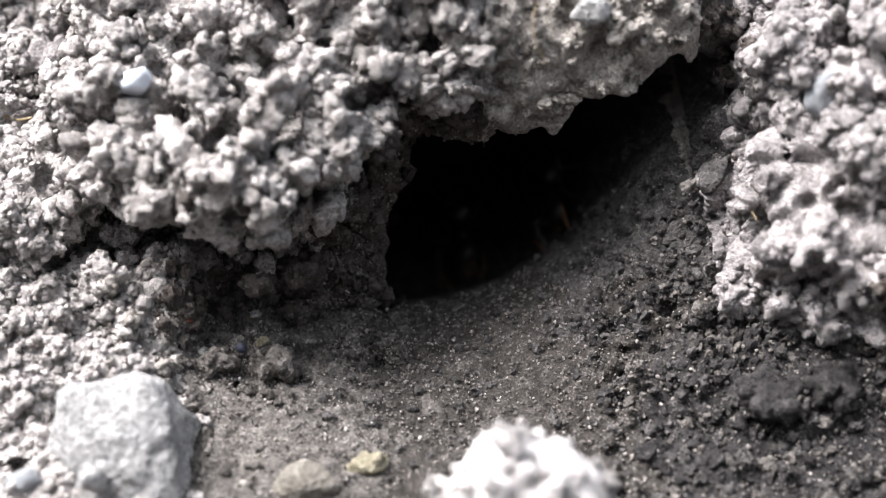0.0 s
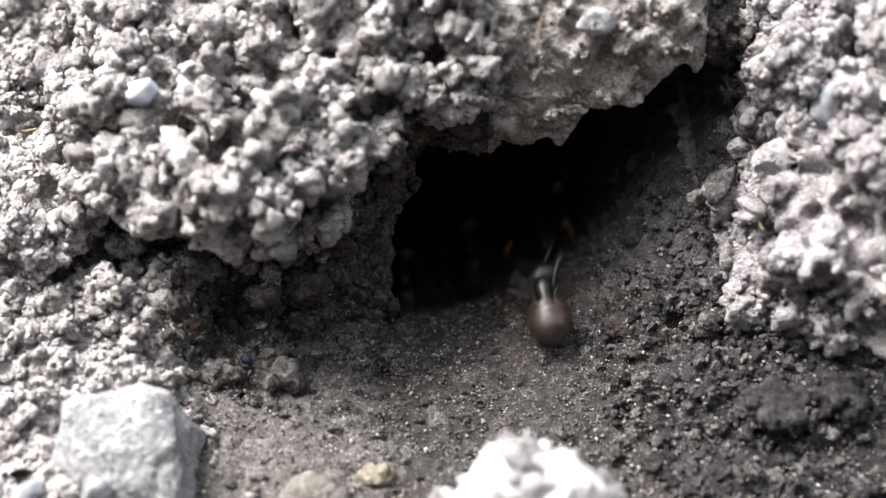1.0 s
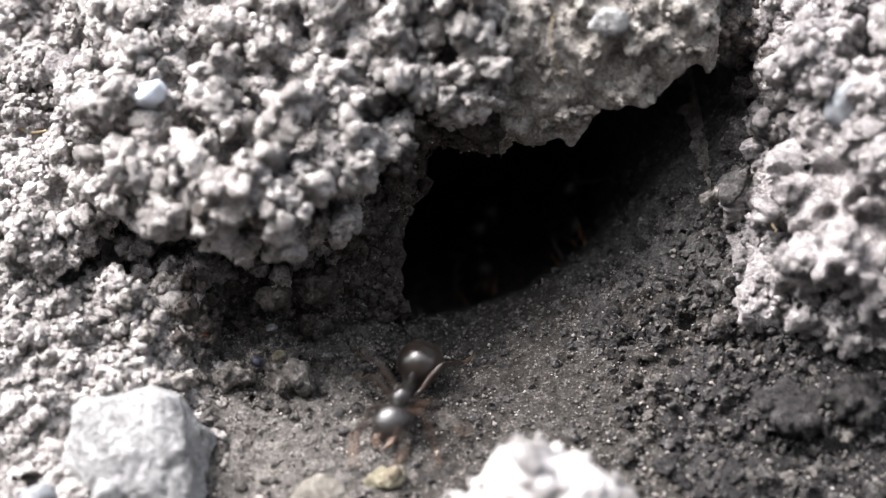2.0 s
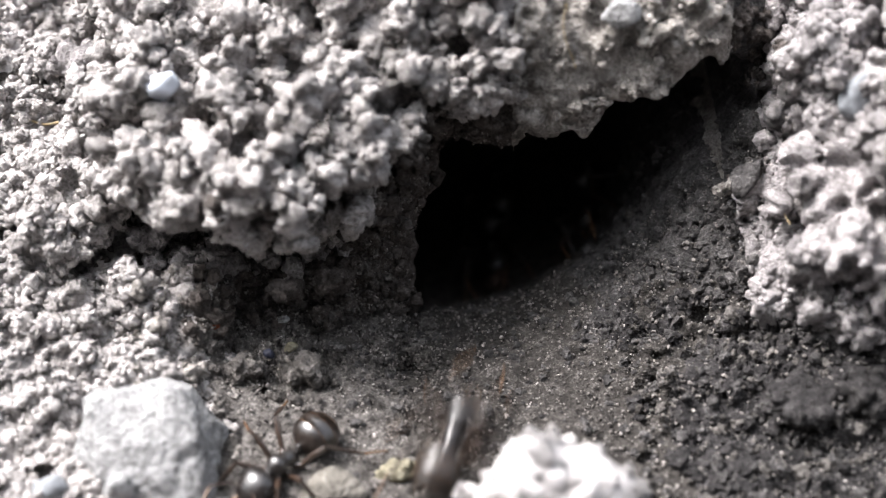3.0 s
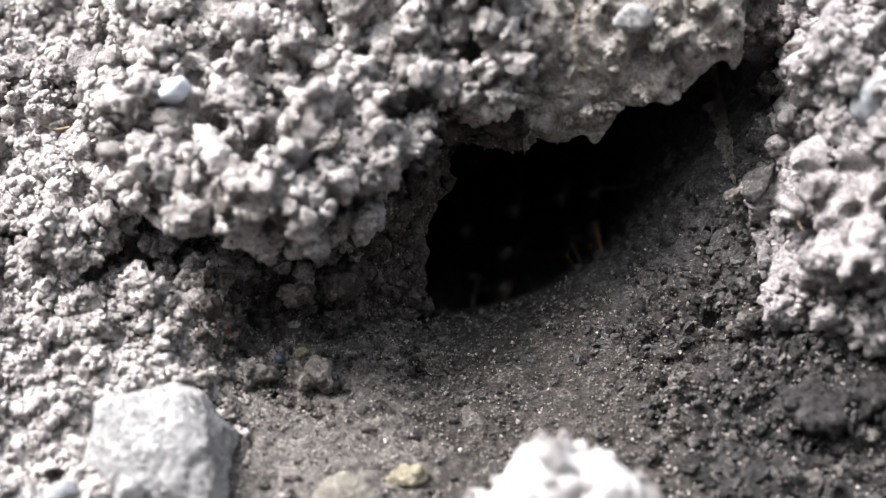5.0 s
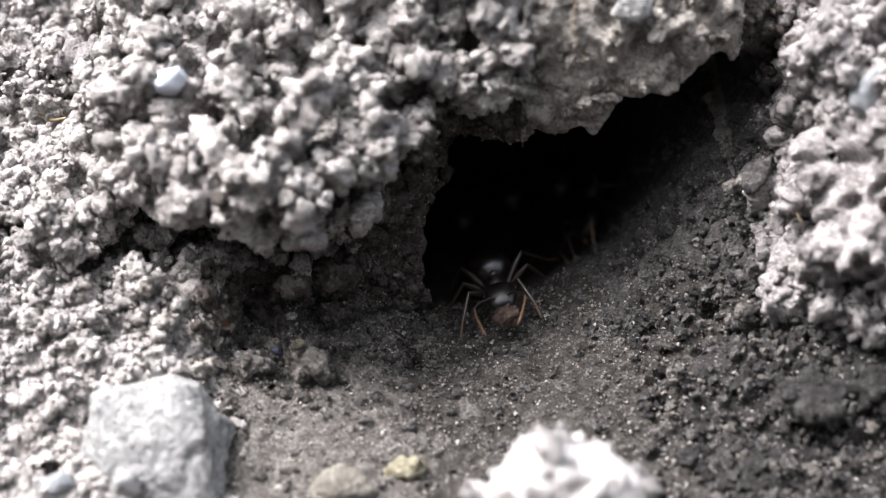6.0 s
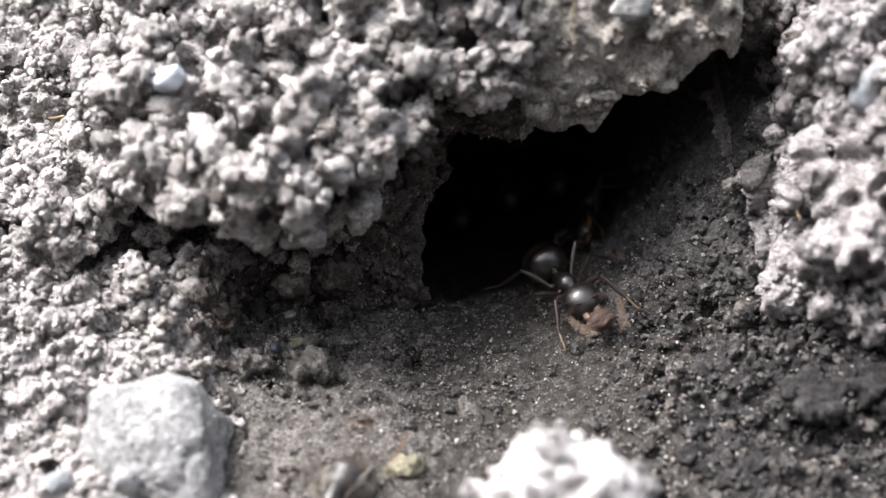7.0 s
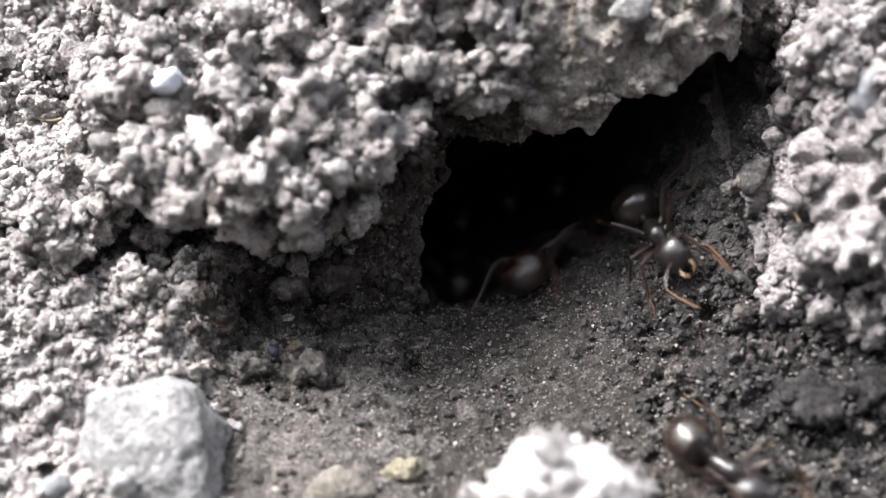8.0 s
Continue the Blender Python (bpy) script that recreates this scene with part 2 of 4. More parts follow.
def soil_mesh():
    axes = [(LOW[i] + STEP * np.arange(COUNT[i])).astype(np.float32) for i in range(3)]
    nx, ny, nz = COUNT
    # a coarse look first, then the true depth only near the surface
    few = [a_[1::4] for a_ in axes]
    p = np.stack(np.meshgrid(*few, indexing="ij"), -1).reshape(-1, 3)
    field = soil_field(p).reshape([len(a_) for a_ in few]).astype(np.float32)
    for i in range(3):
        field = np.repeat(field, 4, axis=i)
        last = np.take(field, [-1], axis=i)
        field = np.concatenate([field] + [last] * max(0, COUNT[i] - field.shape[i]), axis=i)
        field = np.take(field, range(COUNT[i]), axis=i)
    flat = field.reshape(-1)
    todo = np.flatnonzero(np.abs(flat) < 1.7)
    for part_ in np.array_split(todo, max(1, len(todo) // 400000)):
        at = np.stack([axes[i][k] for i, k in enumerate(np.unravel_index(part_, (nx, ny, nz)))], 1)
        flat[part_] = soil_field(at)
    field = flat.reshape(nx, ny, nz)
    # nodules: crumbs grown together
    seeds = np.empty((9000, 3), np.float32)
    seeds[:] = rng.uniform((-17, 12.5, -1), (17, 36, 12), seeds.shape)
    seeds = onto_surface(seeds)
    mass, slab, clump = is_mass(seeds), is_slab(seeds), is_clump(seeds)
    left = (seeds[:, 0] < -8.0) & ~mass
    low_right = (seeds[:, 0] > 4.5) & (seeds[:, 1] < 25) & ~clump
    hole = mouth_field(seeds)
    roofed = seeds[:, 2] > floor_height(seeds[:, 0], seeds[:, 1]) + 1.0
    under = ~(mass | clump | left | slab) & (seeds[:, 0] < -1.0) & (seeds[:, 1] > 21.0) & (seeds[:, 1] < 27)
    size = np.where(mass | clump, 1.0, np.where(left, 0.62, np.where(under, 0.7, np.where(low_right, 0.45, 0.0))))
    for s, k, h, over, full in zip(seeds, size, hole, roofed, clump):
        r = k * 0.28 * 2.6 ** (rng.random() ** 1.5)
        if k == 0 or rng.random() < 0.35 or s[1] > 33 or (over and h < 1.5 * r + 0.15):
            continue
        c = s + rng.normal(0, 0.22 * k, 3)
        a = np.maximum(((c - r * 1.7 - LOW) / STEP).astype(int), 0)
        b = np.minimum(((c + r * 1.7 - LOW) / STEP).astype(int) + 2, COUNT)
        if (b <= a).any():
            continue
        gx, gy, gz = np.meshgrid(*[axes[i][a[i]:b[i]] - c[i] for i in range(3)], indexing="ij")
        ball = np.sqrt(gx * gx + gy * gy * rng.uniform(0.8, 1.3) + gz * gz * rng.uniform(0.9, 1.4)) - r
        box = field[a[0]:b[0], a[1]:b[1], a[2]:b[2]]
        box[:] = soft_min(box, ball, 0.12) if full or rng.random() < 0.62 else np.maximum(box, -(ball + 0.12 * r))
    # lumps and grain, only near the surface
    near = np.argwhere(np.abs(field) < 0.9)
    p = (LOW + STEP * near).astype(np.float32)
    under = (p[:, 0] < -1.0) & (p[:, 1] > 21.2 + 0.8 * grain_noise(p, 1.4, 46)) & (p[:, 1] < 27)
    loose = np.clip((is_mass(p) | is_clump(p)) * 1.0 + (p[:, 0] < -7.6) * 0.8 + is_slab(p) * 0.84 + under * 0.75, np.where(p[:, 1] < 25, 0.48, 0.3), 1.0).astype(np.float32)
    add = grain_noise(p, 2.3, 1) * 0.30 * loose + grain_noise(p, 0.9, 2) * 0.16 * loose
    deep = field[tuple(near.T)] + add + 0.27 * packing(p, 0.30, 5) * np.maximum(loose, 0.33)
    rough = loose > 0.3
    deep[rough] += 0.34 * packing(p[rough], 0.55, 4) * (loose[rough] - 0.1)
    rough = loose > 0.76
    bent = p[rough] + 0.35 * grain_noise(p[rough], 0.5, 31)[:, None]
    deep[rough] += (1.45 + 0.35 * is_clump(p[rough])) * packing(bent, 1.3, 6) * np.clip(loose[rough] - 0.75, 0, 0.25) / 0.25
    # pores between the crumbs
    coarse = is_mass(p) | is_clump(p)
    small = (p[:, 0] > 4.6) & (p[:, 2] < 5) & ~coarse & (p[:, 1] < 27) & (p[:, 1] > 14)
    wide = 0.20 + 0.22 * (0.5 + 0.5 * grain_noise(p, 1.6, 71))
    trodden = ~coarse & ~small & (p[:, 0] > -8) & (p[:, 1] < 24) & (grain_noise(p, 1.3, 79) > 0.05)
    holes = np.full(len(p), -1.0, np.float32)
    twisted = p[coarse] + 0.45 * np.stack([grain_noise(p[coarse], 0.5, k) for k in (61, 62, 63)], 1)
    holes[coarse] = 0.10 - 0.12 * is_clump(p[coarse]) + wide[coarse] - (packing(twisted, 0.95, 77) + 0.45) * 0.95
    holes[small] = 0.45 * wide[small] - (packing(p[small], 0.52, 78) + 0.45) * 0.52 + 0.03
    holes[trodden] = 0.36 * wide[trodden] - (packing(p[trodden], 0.6, 80) + 0.45) * 0.6 + 0.02
    field[tuple(near.T)] = np.maximum(deep, holes)
    # a few single pits and a crack in the floor
    for x, y, z, r in ((-6.27, 19.55, 0.8, 0.30), (-9.3, 20.85, 2.9, 0.45), (-9.25, 21.5, 3.8, 0.35), (5.04, 21.4, 1.75, 0.17), (4.98, 21.1, 1.65, 0.14), (4.93, 20.8, 1.52, 0.18),
                       (4.82, 20.45, 1.4, 0.13), (4.7, 20.13, 1.28, 0.16), (6.76, 21.53, 2.4, 0.24), (6.01, 19.03, 1.1, 0.2), (8.1, 20.6, 2.4, 0.26), (7.2, 18.3, 1.0, 0.2)):
        c = np.array((x, y, z))
        a = ((c - 1.2 - LOW) / STEP).astype(int)
        b = ((c + 1.2 - LOW) / STEP).astype(int)
        gx, gy, gz = np.meshgrid(*[axes[i][a[i]:b[i]] - c[i] for i in range(3)], indexing="ij")
        box = field[a[0]:b[0], a[1]:b[1], a[2]:b[2]]
        box[:] = np.maximum(box, r - np.sqrt(0.7 * gx * gx + gy * gy + 0.5 * gz * gz))
    # wide dark pores between the nodules
    for x, y, z, r in PORES:
        c = np.array((x, y, z))
        a = np.maximum(((c - 1.4 - LOW) / STEP).astype(int), 0)
        b = np.minimum(((c + 1.4 - LOW) / STEP).astype(int), COUNT)
        q = np.stack(np.meshgrid(*[axes[i][a[i]:b[i]] for i in range(3)], indexing="ij"), -1).reshape(-1, 3)
        bent = 0.24 * grain_noise(q, 0.4, 91) + r
        d = q - c.astype(np.float32)
        away = np.sqrt(0.5 * d[:, 0] ** 2 + 0.5 * d[:, 1] ** 2 + 1.1 * d[:, 2] ** 2)
        box = field[a[0]:b[0], a[1]:b[1], a[2]:b[2]]
        box[:] = np.maximum(box, (bent - away).reshape(box.shape))
    return skin(field, LOW, STEP)


def skin(field, low, step):
    """The surface of a solid: one point in each cell that it crosses; loose flecks are dropped."""
    size = np.array(field.shape)
    nx, ny, nz = size
    solid = field < 0
    full = np.zeros(tuple(size - 1), np.int8)
    corners = [(i, j, k) for i in (0, 1) for j in (0, 1) for k in (0, 1)]
    for i, j, k in corners:
        full += solid[i:nx - 1 + i, j:ny - 1 + j, k:nz - 1 + k]
    cells = np.argwhere((full > 0) & (full < 8))
    number = np.full(tuple(size - 1), -1, np.int32)
    number[tuple(cells.T)] = np.arange(len(cells))
    total, hits = np.zeros((len(cells), 3), np.float32), np.zeros(len(cells), np.float32)
    for c0 in corners:
        for axis in range(3):
            if c0[axis]:
                continue
            c1 = tuple(v + (i == axis) for i, v in enumerate(c0))
            f0 = field[tuple((cells + c0).T)]
            f1 = field[tuple((cells + c1).T)]
            cut = (f0 < 0) != (f1 < 0)
            t = np.where(cut, f0 / np.where(cut, f0 - f1, 1), 0)
            at = np.array(c0, np.float32) + t[:, None] * np.eye(3, dtype=np.float32)[axis]
            total += at * cut[:, None]
            hits += cut
    verts = low + step * (cells + total / hits[:, None])
    faces = []
    for axis in range(3):
        u, v = (axis + 1) % 3, (axis + 2) % 3
        one = [slice(None)] * 3
        two = [slice(None)] * 3
        one[axis], two[axis] = slice(0, -1), slice(1, None)
        s0, s1 = solid[tuple(one)], solid[tuple(two)]
        for flip in (False, True):
            e = np.argwhere((s0 & ~s1) if not flip else (~s0 & s1))
            e = e[(e[:, u] > 0) & (e[:, v] > 0) & (e[:, u] < size[u] - 1) & (e[:, v] < size[v] - 1)]
            quad = []
            for du, dv in ((-1, -1), (0, -1), (0, 0), (-1, 0)):
                q = e.copy()
                q[:, u] += du
                q[:, v] += dv
                quad.append(number[tuple(q.T)])
            quad = np.stack(quad if not flip else quad[::-1], 1)
            faces.append(quad[(quad >= 0).all(1)])
    faces = np.concatenate(faces)
    mark = np.arange(len(verts))
    for _ in range(60):
        least = mark[faces].min(1)
        new_mark = mark.copy()
        for k in range(4):
            np.minimum.at(new_mark, faces[:, k], least)
        new_mark = new_mark[new_mark]
        new_mark = new_mark[new_mark]
        if (new_mark == mark).all():
            break
        mark = new_mark
    count = np.bincount(mark, minlength=len(verts))
    keep = count[mark] >= max(count.max() * 0.02, 8)
    number = np.cumsum(keep) - 1
    return verts[keep].astype(np.float32), number[faces[keep[faces].all(1)]].astype(np.int32)


def mesh_of(name, verts, faces, material, smooth=True, slots=None):
    me = bpy.data.meshes.new(name)
    n = faces.shape[1]
    me.vertices.add(len(verts))
    me.vertices.foreach_set("co", (np.asarray(verts, np.float32) * MM).ravel())
    me.loops.add(faces.size)
    me.loops.foreach_set("vertex_index", faces.astype(np.int32).ravel())
    me.polygons.add(len(faces))
    me.polygons.foreach_set("loop_start", np.arange(0, faces.size, n, dtype=np.int32))
    for m in (material if isinstance(material, (list, tuple)) else [material]):
        me.materials.append(m)
    if slots is not None:
        me.polygons.foreach_set("material_index", slots.astype(np.int32))
    me.polygons.foreach_set("use_smooth", np.full(len(faces), smooth))
    me.update(calc_edges=True)
    me.validate()
    return me


verts, faces = soil_mesh()
middle = verts[faces].mean(1)
slot = np.where(is_mass(middle) | is_clump(middle) | is_slab(middle) | (middle[:, 0] < -8.0 + 1.3 * grain_noise(middle, 1.7, 9) + 1.2 * grain_noise(middle, 0.5, 12)), 0,
                np.where(middle[:, 0] > 6.0 + 2.6 * grain_noise(middle, 2.4, 48) + 1.8 * grain_noise(middle, 0.6, 49), 2, 1))
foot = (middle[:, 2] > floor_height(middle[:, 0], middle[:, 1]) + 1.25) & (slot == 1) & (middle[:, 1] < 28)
slot[(slot == 1) & (middle[:, 0] < -1.8 + 2.0 * grain_noise(middle, 1.9, 14) + 1.3 * grain_noise(middle, 0.5, 15)) & (middle[:, 1] < 24.0)] = 7
# undercut faces and the wall by the mouth: shade painted as dark brown
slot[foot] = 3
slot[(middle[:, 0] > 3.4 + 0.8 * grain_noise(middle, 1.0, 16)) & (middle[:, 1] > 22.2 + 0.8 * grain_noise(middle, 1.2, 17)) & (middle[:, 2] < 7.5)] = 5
slot[is_slab(middle)] = 4
slot[is_clump(middle)] = 6
# shade in the hollow, put into the colour as a darker soil
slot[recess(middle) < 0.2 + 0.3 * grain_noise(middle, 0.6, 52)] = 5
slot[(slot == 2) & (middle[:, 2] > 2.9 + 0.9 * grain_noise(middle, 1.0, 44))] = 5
slot[(middle[:, 1] > 26.8) & ~is_mass(middle) & ~is_slab(middle) & ~is_clump(middle) & (middle[:, 2] < 7.5) & (middle[:, 0] < 3.4)] = 1
soil = tagged(new("soil_bank", mesh_of("soil_bank", verts, faces, [CRUMBLY, PACKED, GREYISH, SHADED_BROWN, DUSTY, FLANK, MAUVE, LOOSE], slots=slot)),
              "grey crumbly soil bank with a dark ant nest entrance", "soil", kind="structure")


# ---- crumbs lying on it ----
def crumb_shape(level, seed, rough=0.45):
    bm = bmesh.new()
    bmesh.ops.create_icosphere(bm, subdivisions=level, radius=1.0)
    v = np.array([w.co for w in bm.verts], np.float32)
    f = np.array([[w.index for w in face.verts] for face in bm.faces], np.int32)
    bm.free()
    k = np.random.default_rng(seed)
    push = 1 + rough * grain_noise(v + seed * 3.7, 0.8, seed) + 0.7 * rough * grain_noise(v + seed, 0.35, seed + 50)
    v = v * push[:, None] * k.uniform(0.75, 1.15, 3).astype(np.float32)
    return v.astype(np.float32), f


def turns(n):
    q = rng.normal(size=(n, 4))
    q /= np.linalg.norm(q, axis=1)[:, None]
    w, x, y, z = q.T
    return np.stack([1 - 2 * (y * y + z * z), 2 * (x * y - w * z), 2 * (x * z + w * y), 2 * (x * y + w * z), 1 - 2 * (x * x + z * z),
                     2 * (y * z - w * x), 2 * (x * z - w * y), 2 * (y * z + w * x), 1 - 2 * (x * x + y * y)], 1).reshape(n, 3, 3)


corner = verts[faces]
cross = np.cross(corner[:, 2] - corner[:, 0], corner[:, 3] - corner[:, 1])
area = np.linalg.norm(cross, axis=1) / 2
normal = cross / np.maximum(2 * area[:, None], 1e-9)
centre = corner.mean(1)
MASS, SLAB, CLUMP = is_mass(centre), is_slab(centre), is_clump(centre)
depth = soil_field(centre.astype(np.float32))  # well below zero down in the pores
VIEW = (centre[:, 1] < 35) & (centre[:, 1] > 13) & (np.abs(centre[:, 0]) < 17.5)
IN_PORE = np.zeros(len(centre), bool)
for x, y, z, r in PORES:
    IN_PORE |= ((centre - (x, y, z)) ** 2).sum(1) < (1.35 * r) ** 2
DEEP = recess(centre) < 0.2 + 0.3 * grain_noise(centre, 0.6, 52)
LEFT = (centre[:, 0] < -8.2 + 1.2 * grain_noise(centre, 1.6, 42) + 0.8 * grain_noise(centre, 0.5, 47)) & ~MASS & ~DEEP
RIGHT_LOW = (centre[:, 0] > 5.4 + 2.6 * grain_noise(centre, 2.4, 48) + 1.8 * grain_noise(centre, 0.6, 49)) & (centre[:, 1] < 27) & ~CLUMP & (centre[:, 2] < 5)
FOOT = (DEEP | (centre[:, 2] > floor_height(centre[:, 0], centre[:, 1]) + 0.8)) & ~(MASS | SLAB | CLUMP | LEFT | RIGHT_LOW) & (centre[:, 1] < 28)
FLOOR = ~FOOT & ~(MASS | SLAB | CLUMP | LEFT | RIGHT_LOW) & (centre[:, 1] < 31)


def scatter(where, per_mm2, small, large, level, name, label, material, sunk=0.25, apart=0, rough=0.62):
    """Crumbs of radius small to large (mm) on part of the bank; the `apart` largest are objects of their own."""
    pick = np.flatnonzero(where & VIEW)
    n = int(per_mm2 * area[pick].sum())
    chosen = rng.choice(pick, n, p=area[pick] / area[pick].sum())
    size = small * (large / small) ** (rng.random(n) ** 1.6)
    at = centre[chosen] + normal[chosen] * (size * rng.uniform(-0.6, 1.0 - 2 * sunk, n))[:, None] + rng.normal(0, 0.06, (n, 3))
    roofed = at[:, 2] > floor_height(at[:, 0], at[:, 1]) + 1.0
    size = np.where(roofed & (mouth_field(at.astype(np.float32)) < 1.4 * size), 0.02, size)
    turn = turns(n)
    shapes = [crumb_shape(level, k + 1, rough) for k in range(7)]
    plainer = [crumb_shape(max(level - 1, 1), k + 1, rough) for k in range(7)]
    limit = np.quantile(size, 0.72)
    kind = rng.integers(0, 7, n)
    order = np.argsort(-size)
    singles = set(order[:apart].tolist())
    vs, fs, base = [], [], 0
    for i in range(n):
        if i in singles or size[i] < 0.025:
            continue
        v, f = (shapes if size[i] > limit else plainer)[kind[i]]
        vs.append((v * size[i]) @ turn[i].T + at[i])
        fs.append(f + base)
        base += len(v)
    rest = new("loose_crumbs", mesh_of("loose_crumbs", np.concatenate(vs), np.concatenate(fs), material, smooth=level > 2))
    tagged(rest, label, "soil crumbs", kind="stuff")
    if apart:
        shared = [mesh_of(name, v, f, material, smooth=level > 2) for v, f in shapes]
        for i in sorted(singles):
            ob = new(name, shared[kind[i]])
            ob.parent = soil
            ob.matrix_basis = Matrix.LocRotScale(Vector(at[i] * MM), Matrix(turn[i].tolist()).to_quaternion(), Vector([float(size[i])] * 3))


def all_crumbs():
    scatter(MASS & (depth > -0.45) & ~IN_PORE, 7.0, 0.08, 0.40, 3, "soil_crumb", "loose dry grey soil crumbs", CRUMBLY, apart=120)
    scatter(CLUMP & (depth > -1.0), 16.0, 0.08, 0.40, 3, "soil_crumb", "loose mauve-grey soil crumbs", MAUVE, apart=80)
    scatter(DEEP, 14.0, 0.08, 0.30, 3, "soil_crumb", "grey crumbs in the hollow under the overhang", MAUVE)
    # crumb colour darkened to carry the shade below the overhang
    scatter(FOOT & ~DEEP, 14.0, 0.06, 0.28, 3, "soil_crumb", "brownish crumbs under the overhang, coloured dark for its shade", SHADED_BROWN)
    scatter(MASS & (centre[:, 2] < 5.2), 5.0, 0.06, 0.30, 2, "soil_crumb", "brownish crumbs under the overhang, coloured dark for its shade", SHADED_BROWN)
    scatter((FOOT | FLOOR) & (centre[:, 0] < -1.2) & (centre[:, 0] > -9) & (centre[:, 1] > 19.8) & (centre[:, 1] < 23.6) & ~DEEP, 16.0, 0.04, 0.15, 2, "soil_crumb", "fine grey crumbs at the foot of the bank", LOOSE)
    scatter((FOOT | FLOOR) & (centre[:, 0] < -0.8) & (centre[:, 0] > -9) & (centre[:, 1] > 20.5) & (centre[:, 1] < 23.8) & ~DEEP, 40.0, 0.024, 0.07, 1, "sand_grains", "pale sand grains at the foot of the bank", SAND)
    edge = FLOOR & (centre[:, 0] < -3.0 - 5.0 * rng.random(len(centre)))
    scatter(edge, 7.0, 0.05, 0.22, 3, "soil_crumb", "grey crumbs strewn at the floor's edge", LOOSE)
    scatter((FLOOR | LEFT) & (centre[:, 0] < -5.5 - 3.0 * rng.random(len(centre))) & (centre[:, 0] > -10), 5.0, 0.06, 0.26, 3, "soil_crumb", "grey crumbs strewn at the floor's edge", DUSTY)
    scatter(FLOOR & (centre[:, 1] < 25) & (centre[:, 0] > -3.5), 5.0, 0.05, 0.18, 2, "soil_crumb", "grey crumbs trodden into the floor", FLANK, sunk=0.4)
    scatter((centre[:, 1] >= 22.5) & (centre[:, 1] < 31) & (centre[:, 0] > 3.6) & ~CLUMP & (centre[:, 0] < 9.5) & (centre[:, 2] < 7.5) & ~SLAB, 7.0, 0.05, 0.2, 2, "soil_crumb", "crumbs on the tunnel's side", FLANK)
    scatter(LEFT & ~IN_PORE, 20.0, 0.07, 0.25, 3, "soil_crumb", "fine pale grey soil crumbs", CRUMBLY, apart=80)
    scatter(RIGHT_LOW & (centre[:, 2] > 2.9) & (centre[:, 1] < 23), 12.0, 0.05, 0.22, 2, "soil_crumb", "grey crumbs on the soil flank", FLANK)
    scatter(RIGHT_LOW & (centre[:, 2] <= 3.3), 9.0, 0.045, 0.20, 2, "soil_crumb", "fine dark grey soil crumbs", GREYISH, apart=20, rough=0.7)
    scatter(RIGHT_LOW & (centre[:, 2] <= 3.3), 8.0, 0.045, 0.20, 2, "soil_crumb", "grey crumbs on the soil flank", FLANK, rough=0.7)
    scatter(RIGHT_LOW & (centre[:, 2] <= 3.3), 5.0, 0.05, 0.20, 2, "soil_crumb", "fine grey soil crumbs", LOOSE, rough=0.7)
    scatter(SLAB, 6.0, 0.045, 0.22, 2, "fine_crumbs", "fine crumbs on packed soil", DUSTY)
    scatter((FLOOR | FOOT) & (centre[:, 1] < 25), 62.0, 0.022, 0.062, 1, "sand_grains", "sand grains on the trodden floor", SAND, sunk=0.3)
    scatter(RIGHT_LOW & (centre[:, 1] > 15), 22.0, 0.026, 0.075, 1, "sand_grains", "sand grains on the soil flank", SAND, sunk=0.3)


# ---- stones, clods and bits lying on the soil ----
def plain(name, colour, rough=0.5, spec=0.5, vary=0.0, size=0.3, coat=0.0, through_light=0.0, low=None):
    mat, nodes, links = nodes_of(name)
    bsdf = nodes["Principled BSDF"]
    bsdf.inputs["Base Color"].default_value = (*colour, 1)
    bsdf.inputs["Roughness"].default_value = rough
    bsdf.inputs["Specular IOR Level"].default_value = spec
    bsdf.inputs["Coat Weight"].default_value = coat
    bsdf.inputs["Transmission Weight"].default_value = through_light
    if vary:
        n = nodes.new("ShaderNodeTexNoise")
        n.inputs["Scale"].default_value, n.inputs["Detail"].default_value = 1 / size, 5.0
        links.new(in_mm(nodes, links), n.inputs["Vector"])
        ramp = nodes.new("ShaderNodeValToRGB")
        dark = low or [c * (1 - vary) for c in colour]
        ramp.color_ramp.elements[0].position, ramp.color_ramp.elements[0].color = 0.35, (*dark, 1)
        ramp.color_ramp.elements[1].position, ramp.color_ramp.elements[1].color = 0.65, (*colour, 1)
        links.new(n.outputs["Fac"], ramp.inputs["Fac"])
        links.new(ramp.outputs["Color"], bsdf.inputs["Base Color"])
        bumps = nodes.new("ShaderNodeBump")
        bumps.inputs["Strength"].default_value, bumps.inputs["Distance"].default_value = 0.35, size * 0.15 * MM
        links.new(n.outputs["Fac"], bumps.inputs["Height"])
        links.new(bumps.outputs["Normal"], bsdf.inputs["Normal"])
    return mat


TAN = earth("tan_pebble", (0.093, 0.084, 0.072), (0.190, 0.176, 0.153), (0.318, 0.301, 0.272), 0.14, rough=0.85, bump=0.6, spread=0.12)
YELLOW = earth("yellowish_crumb", (0.104, 0.093, 0.064), (0.208, 0.190, 0.139), (0.347, 0.330, 0.260), 0.16, bump=0.5, spread=0.1)
BRICKY = plain("orange_grit", (0.17, 0.055, 0.028), 0.8, 0.2, 0.35, 0.1)
QUARTZ = plain("milky_quartz", (0.42, 0.45, 0.50), 0.22, 0.6, 0.12, 0.4, coat=0.4)
BLUE_GREY = plain("blue_grey_grit", (0.22, 0.23, 0.245), 0.7, 0.3, 0.35, 0.25)
